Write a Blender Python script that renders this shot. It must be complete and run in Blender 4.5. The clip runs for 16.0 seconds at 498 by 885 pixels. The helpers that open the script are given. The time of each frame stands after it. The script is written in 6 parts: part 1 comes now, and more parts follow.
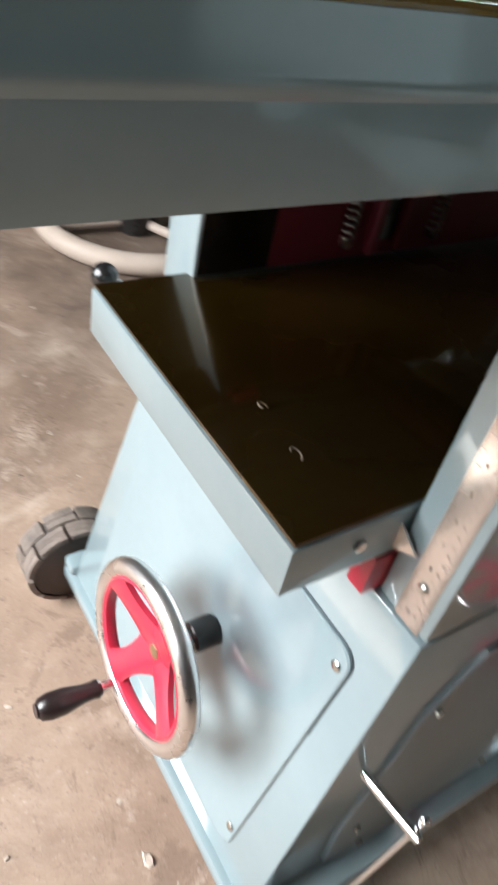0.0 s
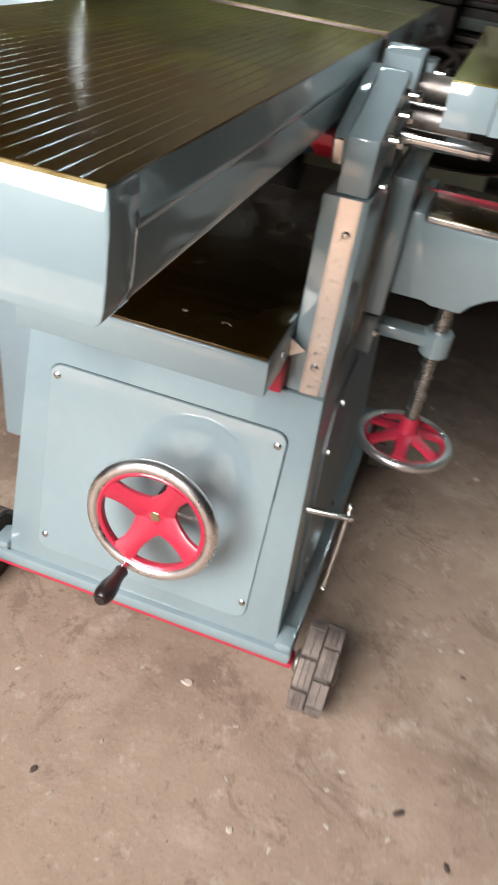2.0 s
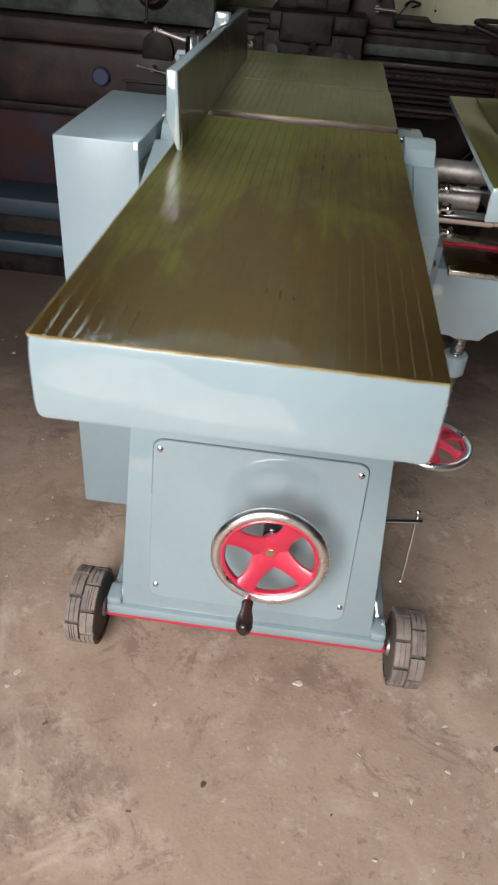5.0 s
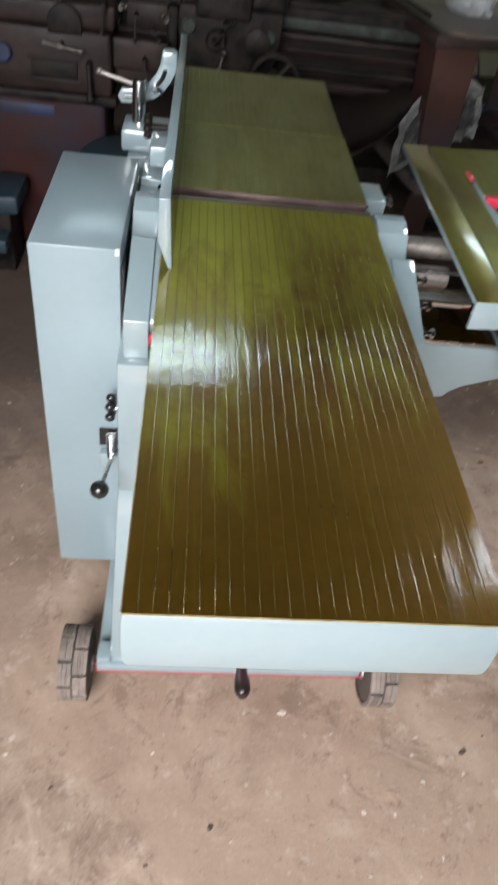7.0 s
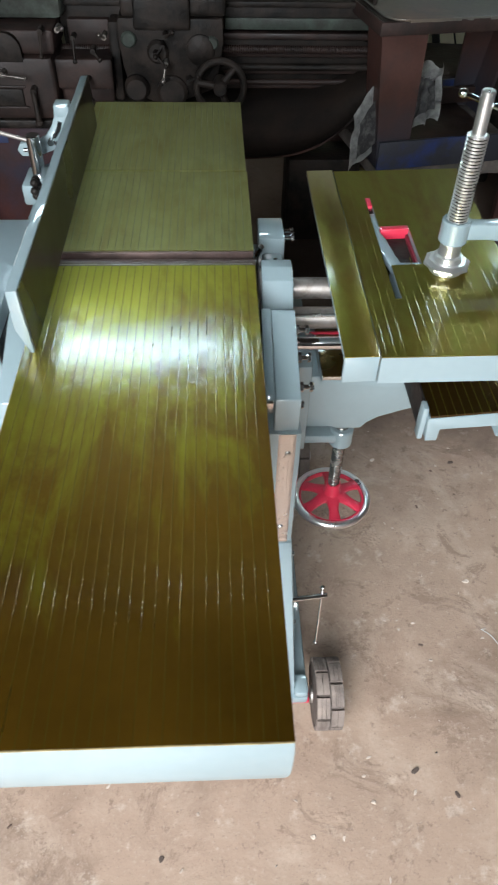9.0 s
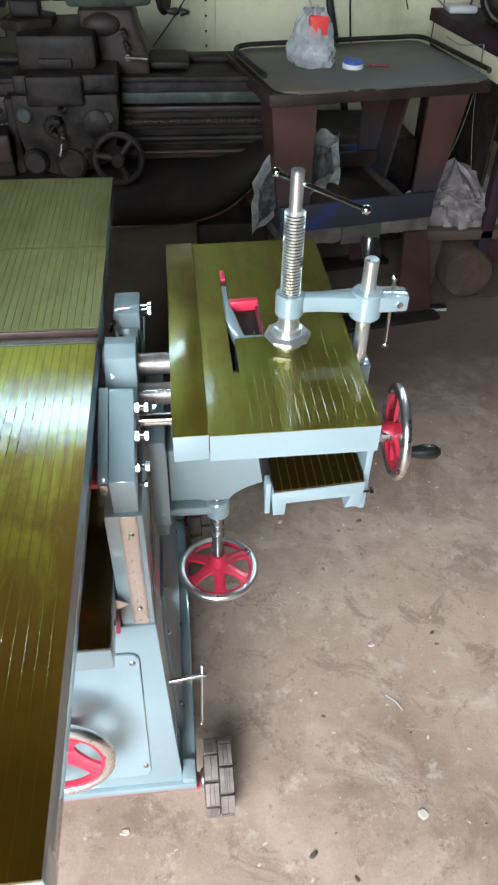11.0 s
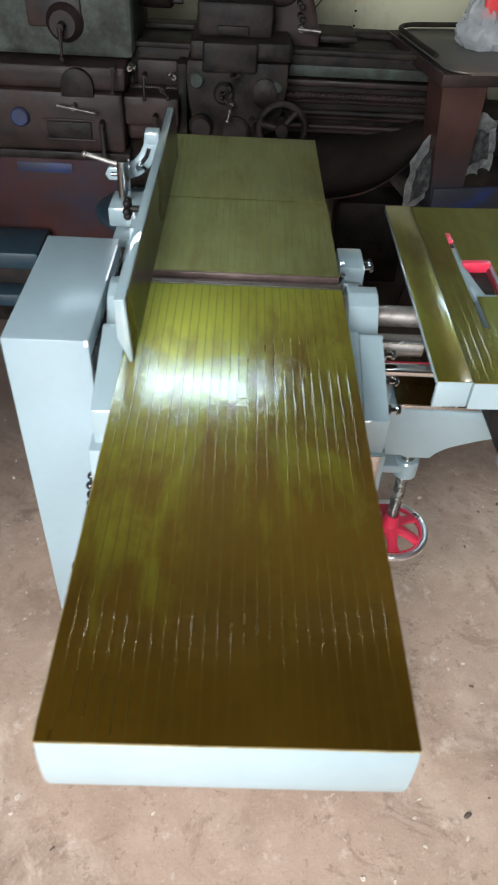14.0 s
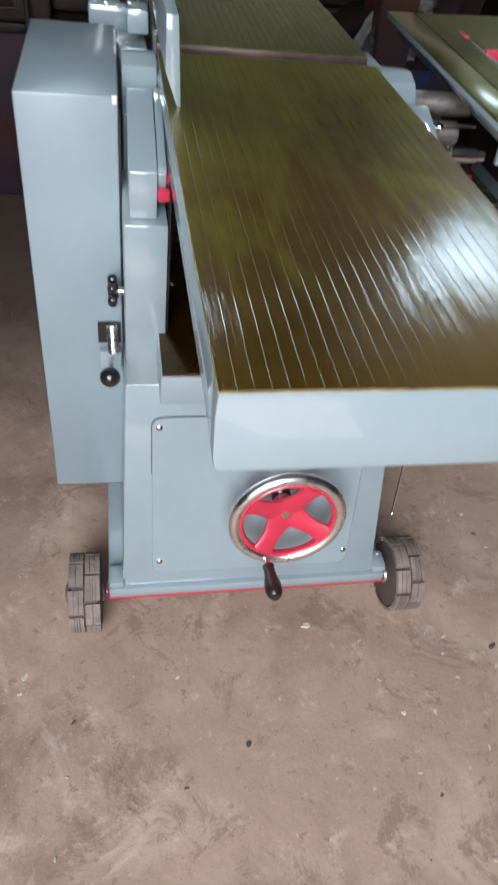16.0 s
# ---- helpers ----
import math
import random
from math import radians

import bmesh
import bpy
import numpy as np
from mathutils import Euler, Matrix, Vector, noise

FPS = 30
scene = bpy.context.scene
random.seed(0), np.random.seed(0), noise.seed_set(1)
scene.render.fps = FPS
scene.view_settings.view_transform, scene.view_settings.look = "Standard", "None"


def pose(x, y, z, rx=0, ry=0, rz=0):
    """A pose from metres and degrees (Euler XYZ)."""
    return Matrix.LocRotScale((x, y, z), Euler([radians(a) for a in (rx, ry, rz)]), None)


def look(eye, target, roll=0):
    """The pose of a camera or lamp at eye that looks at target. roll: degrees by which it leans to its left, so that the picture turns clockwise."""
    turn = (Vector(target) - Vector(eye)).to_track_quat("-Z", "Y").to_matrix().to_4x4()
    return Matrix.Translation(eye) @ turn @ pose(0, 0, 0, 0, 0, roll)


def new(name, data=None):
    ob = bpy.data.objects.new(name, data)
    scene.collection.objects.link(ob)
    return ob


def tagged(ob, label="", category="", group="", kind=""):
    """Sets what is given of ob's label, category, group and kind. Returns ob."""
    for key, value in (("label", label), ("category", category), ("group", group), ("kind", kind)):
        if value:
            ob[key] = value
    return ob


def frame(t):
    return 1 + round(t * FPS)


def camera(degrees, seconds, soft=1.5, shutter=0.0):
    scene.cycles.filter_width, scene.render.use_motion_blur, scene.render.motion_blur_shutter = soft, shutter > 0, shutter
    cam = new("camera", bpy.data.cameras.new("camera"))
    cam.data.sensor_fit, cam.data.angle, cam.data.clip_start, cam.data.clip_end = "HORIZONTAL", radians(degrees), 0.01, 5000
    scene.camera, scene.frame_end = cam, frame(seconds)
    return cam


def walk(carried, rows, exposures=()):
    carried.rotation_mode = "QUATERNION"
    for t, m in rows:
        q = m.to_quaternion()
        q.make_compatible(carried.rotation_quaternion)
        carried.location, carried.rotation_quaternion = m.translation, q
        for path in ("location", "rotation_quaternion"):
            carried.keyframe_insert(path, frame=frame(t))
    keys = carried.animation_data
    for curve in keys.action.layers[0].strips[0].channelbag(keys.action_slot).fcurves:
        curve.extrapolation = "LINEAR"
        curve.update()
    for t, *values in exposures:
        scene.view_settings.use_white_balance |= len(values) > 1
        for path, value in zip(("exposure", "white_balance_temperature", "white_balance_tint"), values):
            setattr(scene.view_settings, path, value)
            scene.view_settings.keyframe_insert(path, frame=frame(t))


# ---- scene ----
cam = camera(38.6, 16.0, soft=2.0, shutter=0.5)
PATH = [
    (0, (0.368, 0.162, 0.958), (-0.791, 1.148, -0.34), 13.7),
    (0.5, (0.34, 0.048, 0.965), (-0.401, 1.334, -0.375), 17.0),
    (1, (0.362, -0.061, 0.994), (-0.287, 1.371, -0.242), 14.4),
    (1.5, (0.363, -0.167, 1.004), (-0.232, 1.316, -0.199), 10.6),
    (2, (0.317, -0.301, 1.034), (-0.044, 1.257, -0.167), 9.6),
    (2.5, (0.28, -0.401, 1.078), (0.191, 1.141, -0.192), 7.3),
    (3, (0.32, -0.411, 1.104), (0.121, 1.117, -0.171), 2.9),
    (3.5, (0.297, -0.417, 1.112), (0.167, 1.142, -0.134), 4.7),
    (4, (0.219, -0.442, 1.121), (0.148, 1.145, -0.093), 7.3),
    (4.5, (0.135, -0.459, 1.148), (0.064, 1.116, -0.082), 6.7),
    (4.7, (0.098, -0.464, 1.165), (-0.027, 1.128, -0.04), 4.8),
    (6.8, (-0.128, -0.339, 1.385), (0.138, 1.179, 0.109), 8.7),
    (7, (-0.126, -0.316, 1.408), (0.078, 1.135, 0.046), 8.9),
    (7.5, (-0.092, -0.266, 1.462), (-0.02, 1.068, -0.026), 4.3),
    (8, (-0.044, -0.252, 1.503), (-0.011, 1.086, 0.017), 3.3),
    (8.4, (0.008, -0.251, 1.517), (0.042, 1.135, 0.076), 2.5),
    (8.5, (0.026, -0.251, 1.524), (0.06, 1.169, 0.116), 2.3),
    (9, (0.1, -0.237, 1.526), (0.184, 1.158, 0.096), 1.6),
    (9.5, (0.155, -0.223, 1.537), (0.236, 1.243, 0.179), 1.3),
    (10, (0.215, -0.207, 1.534), (0.338, 1.254, 0.174), 0.3),
    (10.2, (0.234, -0.201, 1.531), (0.376, 1.249, 0.161), 0.6),
    (12.3, (0.322, -0.212, 1.558), (0.513, 1.366, 0.344), 1.3),
    (12.5, (0.309, -0.215, 1.555), (0.454, 1.369, 0.342), 0.1),
    (13, (0.239, -0.201, 1.531), (0.286, 1.309, 0.22), -1.2),
    (13.5, (0.123, -0.226, 1.518), (0.157, 1.265, 0.185), 1.4),
    (14, (-0.007, -0.265, 1.501), (0.042, 1.214, 0.156), 3.4),
    (14.5, (-0.098, -0.312, 1.46), (0.065, 1.201, 0.162), 5.9),
    (15, (-0.17, -0.34, 1.389), (0.009, 1.092, 0.004), 6.5),
    (15.5, (-0.214, -0.356, 1.318), (0.057, 1.083, -0.044), 8.3),
    (16, (-0.226, -0.362, 1.224), (0.128, 1.05, -0.148), 8.2),
]
EXPOSURE = [(0, 1.83, 6500, 9), (0.5, 1.53, 6500, 7), (1, 1.48, 6500, 9), (1.5, 1.36, 6700, 11), (2.5, 1.21, 6800, 12), (3.5, 1.20, 6700, 12), (4.7, 0.95, 6700, 12),
            (7, 1.25, 6600, 12), (8.5, 1.53, 6400, 9), (10, 1.64, 6100, 6), (12.5, 2.00, 5900, 6), (13.5, 1.73, 6200, 8), (14.5, 1.45, 6400, 10), (16, 0.88, 6300, 15)]
walk(cam, [(t, look(eye, target, roll)) for t, eye, target, roll in PATH], EXPOSURE)

# ---- light ----
world = bpy.data.worlds.new("sky")
scene.world = world
world.use_nodes = True
wn = world.node_tree.nodes
sky = wn.new("ShaderNodeTexSky")
sky.sky_type = "NISHITA"
sky.sun_disc = False
sky.sun_elevation = radians(62)
sky.sun_rotation = radians(190)
wn["Background"].inputs["Strength"].default_value = 0.05
world.node_tree.links.new(sky.outputs["Color"], wn["Background"].inputs["Color"])


def area_lamp(name, m, sx, sy, power, color):
    data = bpy.data.lights.new(name, "AREA")
    data.shape, data.size, data.size_y, data.energy, data.color = "RECTANGLE", sx, sy, power, color
    ob = new(name, data)
    ob.matrix_world = m
    return ob


# daylight through the workshop's open front, behind the machine's near end
area_lamp("daylight_door", look((-0.78, -2.20, 1.95), (-0.02, -0.05, 0.35)), 1.8, 2.1, 41, (0.95, 0.98, 1.0)).data.spread = radians(108)

# the sun outside, falling just inside the doorway
sun = new("sun", bpy.data.lights.new("sun", "SUN"))
sun.data.energy, sun.data.angle, sun.data.color = 5.0, radians(0.5), (1.0, 0.95, 0.88)
sun.matrix_world = look((0.0, -6.0, 8.0), (0.28, -3.75, 3.8))

# ---- materials ----


def mat(name, color, rough=0.5, metal=0.0, coat=0.0, coat_rough=0.08, spec=0.5, vary=0.12, scale=6.0, bump=0.0, bump_scale=60.0,
        dirt=None, dirt_amount=0.0, dirt_scale=4.0, emit=None, power=0.0):
    """A procedural surface: colour varied at two scales, optional dirt, bump and coat."""
    m = bpy.data.materials.new(name)
    m.use_nodes = True
    n, l = m.node_tree.nodes, m.node_tree.links
    p = n["Principled BSDF"]
    co = n.new("ShaderNodeTexCoord")
    big = n.new("ShaderNodeTexNoise")
    big.inputs["Scale"].default_value, big.inputs["Detail"].default_value = scale, 4
    fine = n.new("ShaderNodeTexNoise")
    fine.inputs["Scale"].default_value, fine.inputs["Detail"].default_value = scale * 14, 3
    l.new(co.outputs["Object"], big.inputs["Vector"])
    l.new(co.outputs["Object"], fine.inputs["Vector"])
    both = n.new("ShaderNodeMath")
    both.operation = "MULTIPLY_ADD"
    both.inputs[1].default_value = 0.35
    l.new(fine.outputs["Fac"], both.inputs[0])
    l.new(big.outputs["Fac"], both.inputs[2])
    ramp = n.new("ShaderNodeMapRange")
    ramp.inputs["From Min"].default_value, ramp.inputs["From Max"].default_value = 0.42, 0.93
    ramp.inputs["To Min"].default_value, ramp.inputs["To Max"].default_value = 1 - vary, 1 + vary
    l.new(both.outputs[0], ramp.inputs["Value"])
    mul = n.new("ShaderNodeVectorMath")
    mul.operation = "SCALE"
    mul.inputs[0].default_value = color
    l.new(ramp.outputs["Result"], mul.inputs["Scale"])
    out = mul.outputs["Vector"]
    if dirt:
        d = n.new("ShaderNodeTexNoise")
        d.inputs["Scale"].default_value, d.inputs["Detail"].default_value, d.inputs["Roughness"].default_value = dirt_scale, 7, 0.65
        l.new(co.outputs["Object"], d.inputs["Vector"])
        r = n.new("ShaderNodeMapRange")
        r.inputs["From Min"].default_value, r.inputs["From Max"].default_value = 0.62 - 0.3 * dirt_amount, 0.72
        l.new(d.outputs["Fac"], r.inputs["Value"])
        mix = n.new("ShaderNodeMix")
        mix.data_type = "RGBA"
        l.new(r.outputs["Result"], mix.inputs["Factor"])
        l.new(out, mix.inputs[6])
        mix.inputs[7].default_value = (*dirt, 1)
        out = mix.outputs[2]
    l.new(out, p.inputs["Base Color"])
    p.inputs["Metallic"].default_value, p.inputs["Specular IOR Level"].default_value = metal, spec
    rr = n.new("ShaderNodeMapRange")
    rr.inputs["From Min"].default_value, rr.inputs["From Max"].default_value = 0.3, 0.7
    rr.inputs["To Min"].default_value, rr.inputs["To Max"].default_value = max(rough * 0.8, 0.01), min(rough * 1.2, 1)
    l.new(big.outputs["Fac"], rr.inputs["Value"])
    l.new(rr.outputs["Result"], p.inputs["Roughness"])
    p.inputs["Coat Weight"].default_value, p.inputs["Coat Roughness"].default_value = coat, coat_rough
    if bump:
        b = n.new("ShaderNodeBump")
        b.inputs["Strength"].default_value, b.inputs["Distance"].default_value = bump, 0.002
        bn = n.new("ShaderNodeTexNoise")
        bn.inputs["Scale"].default_value, bn.inputs["Detail"].default_value = bump_scale, 4
        l.new(co.outputs["Object"], bn.inputs["Vector"])
        l.new(bn.outputs["Fac"], b.inputs["Height"])
        l.new(b.outputs["Normal"], p.inputs["Normal"])
    if emit:
        p.inputs["Emission Color"].default_value, p.inputs["Emission Strength"].default_value = (*emit, 1), power
    return m


PAINT = mat("grey_blue_enamel", (0.225, 0.288, 0.308), 0.45, coat=1.0, coat_rough=0.035, spec=0.3, vary=0.06, scale=5, bump=0.05, bump_scale=40)
PAINT.node_tree.nodes["Principled BSDF"].inputs["Coat IOR"].default_value = 1.75
# same enamel as above, its base darkened for the shaded table sides
SIDEPAINT = mat("grey_blue_shaded_enamel", (0.205, 0.268, 0.288), 0.5, coat=1.0, coat_rough=0.12, spec=0.2, vary=0.06, scale=5, bump=0.08, bump_scale=60)
SIDEPAINT.node_tree.nodes["Principled BSDF"].inputs["Coat IOR"].default_value = 1.7
SEAM = mat("shaded_joint", (0.040, 0.055, 0.065), 0.7, vary=0.4, scale=30)
SHEET = mat("grey_blue_sheet_paint", (0.205, 0.262, 0.285), 0.5, coat=0.45, coat_rough=0.20, vary=0.06, scale=5, bump=0.06, bump_scale=160)
RED = mat("red_enamel", (0.50, 0.024, 0.055), 0.35, coat=0.4, vary=0.10, scale=20, bump=0.08, bump_scale=180)
CHROME = mat("chrome", (0.80, 0.80, 0.80), 0.10, metal=1.0, vary=0.03, scale=20)
STEEL = mat("bright_steel", (0.58, 0.57, 0.55), 0.25, metal=1.0, vary=0.10, scale=30, bump=0.05, bump_scale=300)
DULL = mat("dull_steel", (0.30, 0.27, 0.25), 0.42, metal=0.8, vary=0.2, scale=20, dirt=(0.10, 0.07, 0.05), dirt_amount=0.4, dirt_scale=30)
BLACK = mat("black_plastic", (0.012, 0.011, 0.011), 0.25, coat=0.3, vary=0.2)
GRIP = mat("dark_varnished_grip", (0.018, 0.010, 0.010), 0.38, coat=0.25, vary=0.3, scale=30)
RUBBER = mat("dusty_rubber", (0.165, 0.130, 0.112), 0.85, vary=0.35, scale=30, bump=0.8, bump_scale=140, dirt=(0.275, 0.220, 0.185), dirt_amount=0.5, dirt_scale=16)
RUBBERDARK = mat("dark_rubber", (0.075, 0.057, 0.048), 0.75, vary=0.3, scale=30)
NUTBRASS = mat("dull_brass", (0.42, 0.30, 0.17), 0.4, metal=0.8, vary=0.2, scale=40, dirt=(0.10, 0.06, 0.03), dirt_amount=0.5, dirt_scale=60)
RULER = mat("ruler_steel", (0.74, 0.67, 0.625), 0.25, metal=0.85, vary=0.08, scale=12)
ETCH = mat("etched_marks", (0.20, 0.155, 0.13), 0.6, metal=0.3)
CUTTER = mat("rusty_cutter_steel", (0.105, 0.070, 0.062), 0.40, metal=0.5, vary=0.3, scale=30, bump=0.15, bump_scale=160, dirt=(0.05, 0.035, 0.03), dirt_amount=0.6, dirt_scale=25)


def varnished(name, brown, olive, rough, bump, cloud, coat_rough=0.09, run=0.0, wavy=0.45, edge=0.30, side=0.0, brush=0.34):
    """Ground cast iron under an amber oil film: cloudy brown and olive, streaked along the feed, very glossy."""
    m = mat(name, brown, rough, metal=0.88, coat=0.75, coat_rough=coat_rough, vary=0.2, scale=5)
    n, l = m.node_tree.nodes, m.node_tree.links
    p = n["Principled BSDF"]
    co = [x for x in n if x.type == "TEX_COORD"][0]
    base = p.inputs["Base Color"].links[0].from_socket

    def noise_at(sx, sy, scale, detail, rough_):
        mp = n.new("ShaderNodeMapping")
        mp.inputs["Scale"].default_value = (sx, sy, 1)
        l.new(co.outputs["Object"], mp.inputs["Vector"])
        t = n.new("ShaderNodeTexNoise")
        t.inputs["Scale"].default_value, t.inputs["Detail"].default_value, t.inputs["Roughness"].default_value = scale, detail, rough_
        t.inputs["Distortion"].default_value = 0.6
        l.new(mp.outputs["Vector"], t.inputs["Vector"])
        return t.outputs["Fac"]

    big = noise_at(2.6, 0.85, 7.0, 9, 0.70)
    streak = noise_at(58, 2.8, 1.0, 6, 0.6)
    add = n.new("ShaderNodeMath")
    add.operation = "MULTIPLY_ADD"
    add.inputs[1].default_value = brush
    l.new(streak, add.inputs[0])
    l.new(big, add.inputs[2])
    # greener away from the near end: the window's glow put into the colour
    sep = n.new("ShaderNodeSeparateXYZ")
    l.new(co.outputs["Object"], sep.inputs["Vector"])
    grow = n.new("ShaderNodeMath")
    grow.operation = "MULTIPLY_ADD"
    grow.inputs[1].default_value = run
    l.new(sep.outputs["Y"], grow.inputs[0])
    l.new(add.outputs[0], grow.inputs[2])
    # and greener towards -x in the same way
    across = n.new("ShaderNodeMath")
    across.operation = "MULTIPLY_ADD"
    across.inputs[1].default_value = side
    l.new(sep.outputs["X"], across.inputs[0])
    l.new(grow.outputs[0], across.inputs[2])
    r = n.new("ShaderNodeMapRange")
    r.inputs["From Min"].default_value, r.inputs["From Max"].default_value = cloud, cloud + edge
    l.new(across.outputs[0], r.inputs["Value"])
    mix = n.new("ShaderNodeMix")
    mix.data_type = "RGBA"
    mix.inputs[7].default_value = (*olive, 1)
    l.new(r.outputs["Result"], mix.inputs["Factor"])
    l.new(base, mix.inputs[6])
    l.new(mix.outputs[2], p.inputs["Base Color"])
    b = n.new("ShaderNodeBump")
    b.inputs["Strength"].default_value, b.inputs["Distance"].default_value = bump, 0.001
    l.new(streak, b.inputs["Height"])
    b2 = n.new("ShaderNodeBump")
    b2.inputs["Strength"].default_value, b2.inputs["Distance"].default_value = bump * wavy, 0.0015
    l.new(noise_at(2.4, 1.1, 26, 6, 0.62), b2.inputs["Height"])
    l.new(b.outputs["Normal"], b2.inputs["Normal"])
    l.new(b2.outputs["Normal"], p.inputs["Normal"])
    l.new(b2.outputs["Normal"], p.inputs["Coat Normal"])
    return m


OILED = varnished("amber_oiled_iron", (0.136, 0.067, 0.004), (0.250, 0.218, 0.014), 0.42, 0.50, 0.93, 0.08, 0.76, 0.50, 0.36, -0.60, 0.50)
OILED2 = varnished("olive_oiled_iron", (0.138, 0.107, 0.018), (0.206, 0.188, 0.056), 0.42, 0.45, 0.52, 0.13, 0.0, 0.50, 0.34, 0.0, 0.5)
OILED3 = varnished("dark_oiled_bed", (0.065, 0.032, 0.004), (0.075, 0.042, 0.006), 0.28, 0.10, 0.55, 0.075)
OILED4 = varnished("amber_oiled_slab", (0.15, 0.100, 0.010), (0.185, 0.170, 0.020), 0.34, 0.26, 0.50, 0.06, 0.0, 0.26)
OILED6 = varnished("amber_oiled_strip", (0.15, 0.100, 0.010), (0.185, 0.170, 0.020), 0.40, 0.40, 0.50, 0.13, 0.0, 0.45)
OILED5 = varnished("brown_oiled_fence", (0.045, 0.027, 0.004), (0.062, 0.046, 0.007), 0.32, 0.10, 0.55, 0.07)
BRIGHT = mat("bright_turned_steel", (0.78, 0.78, 0.77), 0.33, metal=0.92, vary=0.06, scale=25)
RIMMETAL = mat("hand_worn_chrome", (0.84, 0.80, 0.79), 0.30, metal=1.0, vary=0.06, scale=25)
# red paint darkened for shaded inner faces; on the chalk its own dark red
DARKRED = mat("shaded_dark_red", (0.144, 0.00864, 0.0202), 0.5, vary=0.15, scale=15)
GROOVE2 = mat("filled_groove", (0.075, 0.068, 0.020), 0.42, metal=0.7, coat=0.5, coat_rough=0.12, vary=0.5, scale=9, dirt=(0.19, 0.185, 0.06), dirt_amount=1.0, dirt_scale=7)
WORNEDGE = mat("rubbed_golden_edge", (0.42, 0.34, 0.17), 0.4, metal=0.5, vary=0.4, scale=40, dirt=(0.16, 0.10, 0.02), dirt_amount=0.8, dirt_scale=25)
GROOVE = mat("groove_grime", (0.105, 0.060, 0.005), 0.32, metal=0.85, coat=1.0, coat_rough=0.06, vary=0.15, scale=9, bump=0.35, bump_scale=70, dirt=(0.15, 0.115, 0.011), dirt_amount=0.9, dirt_scale=8)
GROOVE.node_tree.nodes["Principled BSDF"].inputs["Coat IOR"].default_value = 1.8


def concrete():
    """Worn workshop concrete: brown dirt, pale scuffed patches with ragged edges, dark stains, chips and grit, darkened
    where light fades.
    """
    m = mat("worn_concrete", (0.354, 0.248, 0.184), 0.72, vary=0.16, scale=2.0)
    n, l = m.node_tree.nodes, m.node_tree.links
    p = n["Principled BSDF"]
    co = [x for x in n if x.type == "TEX_COORD"][0]
    out = p.inputs["Base Color"].links[0].from_socket

    def cloud(scale, detail, rough_, distort):
        t = n.new("ShaderNodeTexNoise")
        t.inputs["Scale"].default_value, t.inputs["Detail"].default_value, t.inputs["Roughness"].default_value, t.inputs["Distortion"].default_value = scale, detail, rough_, distort
        l.new(co.outputs["Object"], t.inputs["Vector"])
        return t.outputs["Fac"]

    def layer(below, fac, lo, hi, top, color):
        r = n.new("ShaderNodeMapRange")
        r.inputs["From Min"].default_value, r.inputs["From Max"].default_value, r.inputs["To Max"].default_value = lo, hi, top
        l.new(fac, r.inputs["Value"])
        mix = n.new("ShaderNodeMix")
        mix.data_type = "RGBA"
        mix.inputs[7].default_value = (*color, 1)
        l.new(r.outputs["Result"], mix.inputs["Factor"])
        l.new(below, mix.inputs[6])
        return mix.outputs[2]

    patch, ragged, mid, grit = cloud(1.6, 8, 0.62, 0.4), cloud(5.0, 12, 0.70, 0.5), cloud(15, 8, 0.72, 0), cloud(120, 3, 0.6, 0)
    out = layer(out, patch, 0.46, 0.60, 0.80, (0.175, 0.114, 0.080))
    out = layer(out, ragged, 0.49, 0.62, 0.62, (0.440, 0.330, 0.255))
    out = layer(out, cloud(8.0, 12, 0.75, 0.8), 0.54, 0.61, 0.75, (0.205, 0.138, 0.100))
    out = layer(out, cloud(2.7, 10, 0.7, 1.2), 0.57, 0.66, 0.75, (0.52, 0.40, 0.315))
    out = layer(out, mid, 0.57, 0.66, 0.58, (0.50, 0.395, 0.32))
    out = layer(out, cloud(34, 6, 0.7, 0), 0.59, 0.66, 0.55, (0.144, 0.0936, 0.0684))
    out = layer(out, grit, 0.60, 0.78, 0.45, (0.50, 0.42, 0.35))
    out = layer(out, cloud(210, 2, 0.6, 0), 0.60, 0.72, 0.40, (0.15, 0.10, 0.075))
    v = n.new("ShaderNodeTexVoronoi")
    v.inputs["Scale"].default_value = 16
    l.new(co.outputs["Object"], v.inputs["Vector"])
    chips = n.new("ShaderNodeMapRange")
    chips.inputs["From Min"].default_value, chips.inputs["From Max"].default_value = 0.085, 0.05
    l.new(v.outputs["Distance"], chips.inputs["Value"])
    gate = n.new("ShaderNodeMath")
    gate.operation = "GREATER_THAN"
    gate.inputs[1].default_value = 0.53
    l.new(mid, gate.inputs[0])
    spot = n.new("ShaderNodeMath")
    spot.operation = "MULTIPLY"
    l.new(chips.outputs["Result"], spot.inputs[0])
    l.new(gate.outputs[0], spot.inputs[1])
    out = layer(out, spot.outputs[0], 0.0, 1.0, 0.8, (0.504, 0.432, 0.36))
    # ragged darkening towards the far side: fading light put into the floor colour
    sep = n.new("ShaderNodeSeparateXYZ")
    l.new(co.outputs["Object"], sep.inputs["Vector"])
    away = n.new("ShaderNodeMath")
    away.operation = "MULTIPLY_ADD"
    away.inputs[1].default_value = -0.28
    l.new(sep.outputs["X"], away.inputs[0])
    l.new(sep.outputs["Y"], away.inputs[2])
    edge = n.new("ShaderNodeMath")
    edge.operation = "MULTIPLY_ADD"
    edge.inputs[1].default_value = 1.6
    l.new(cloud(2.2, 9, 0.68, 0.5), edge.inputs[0])
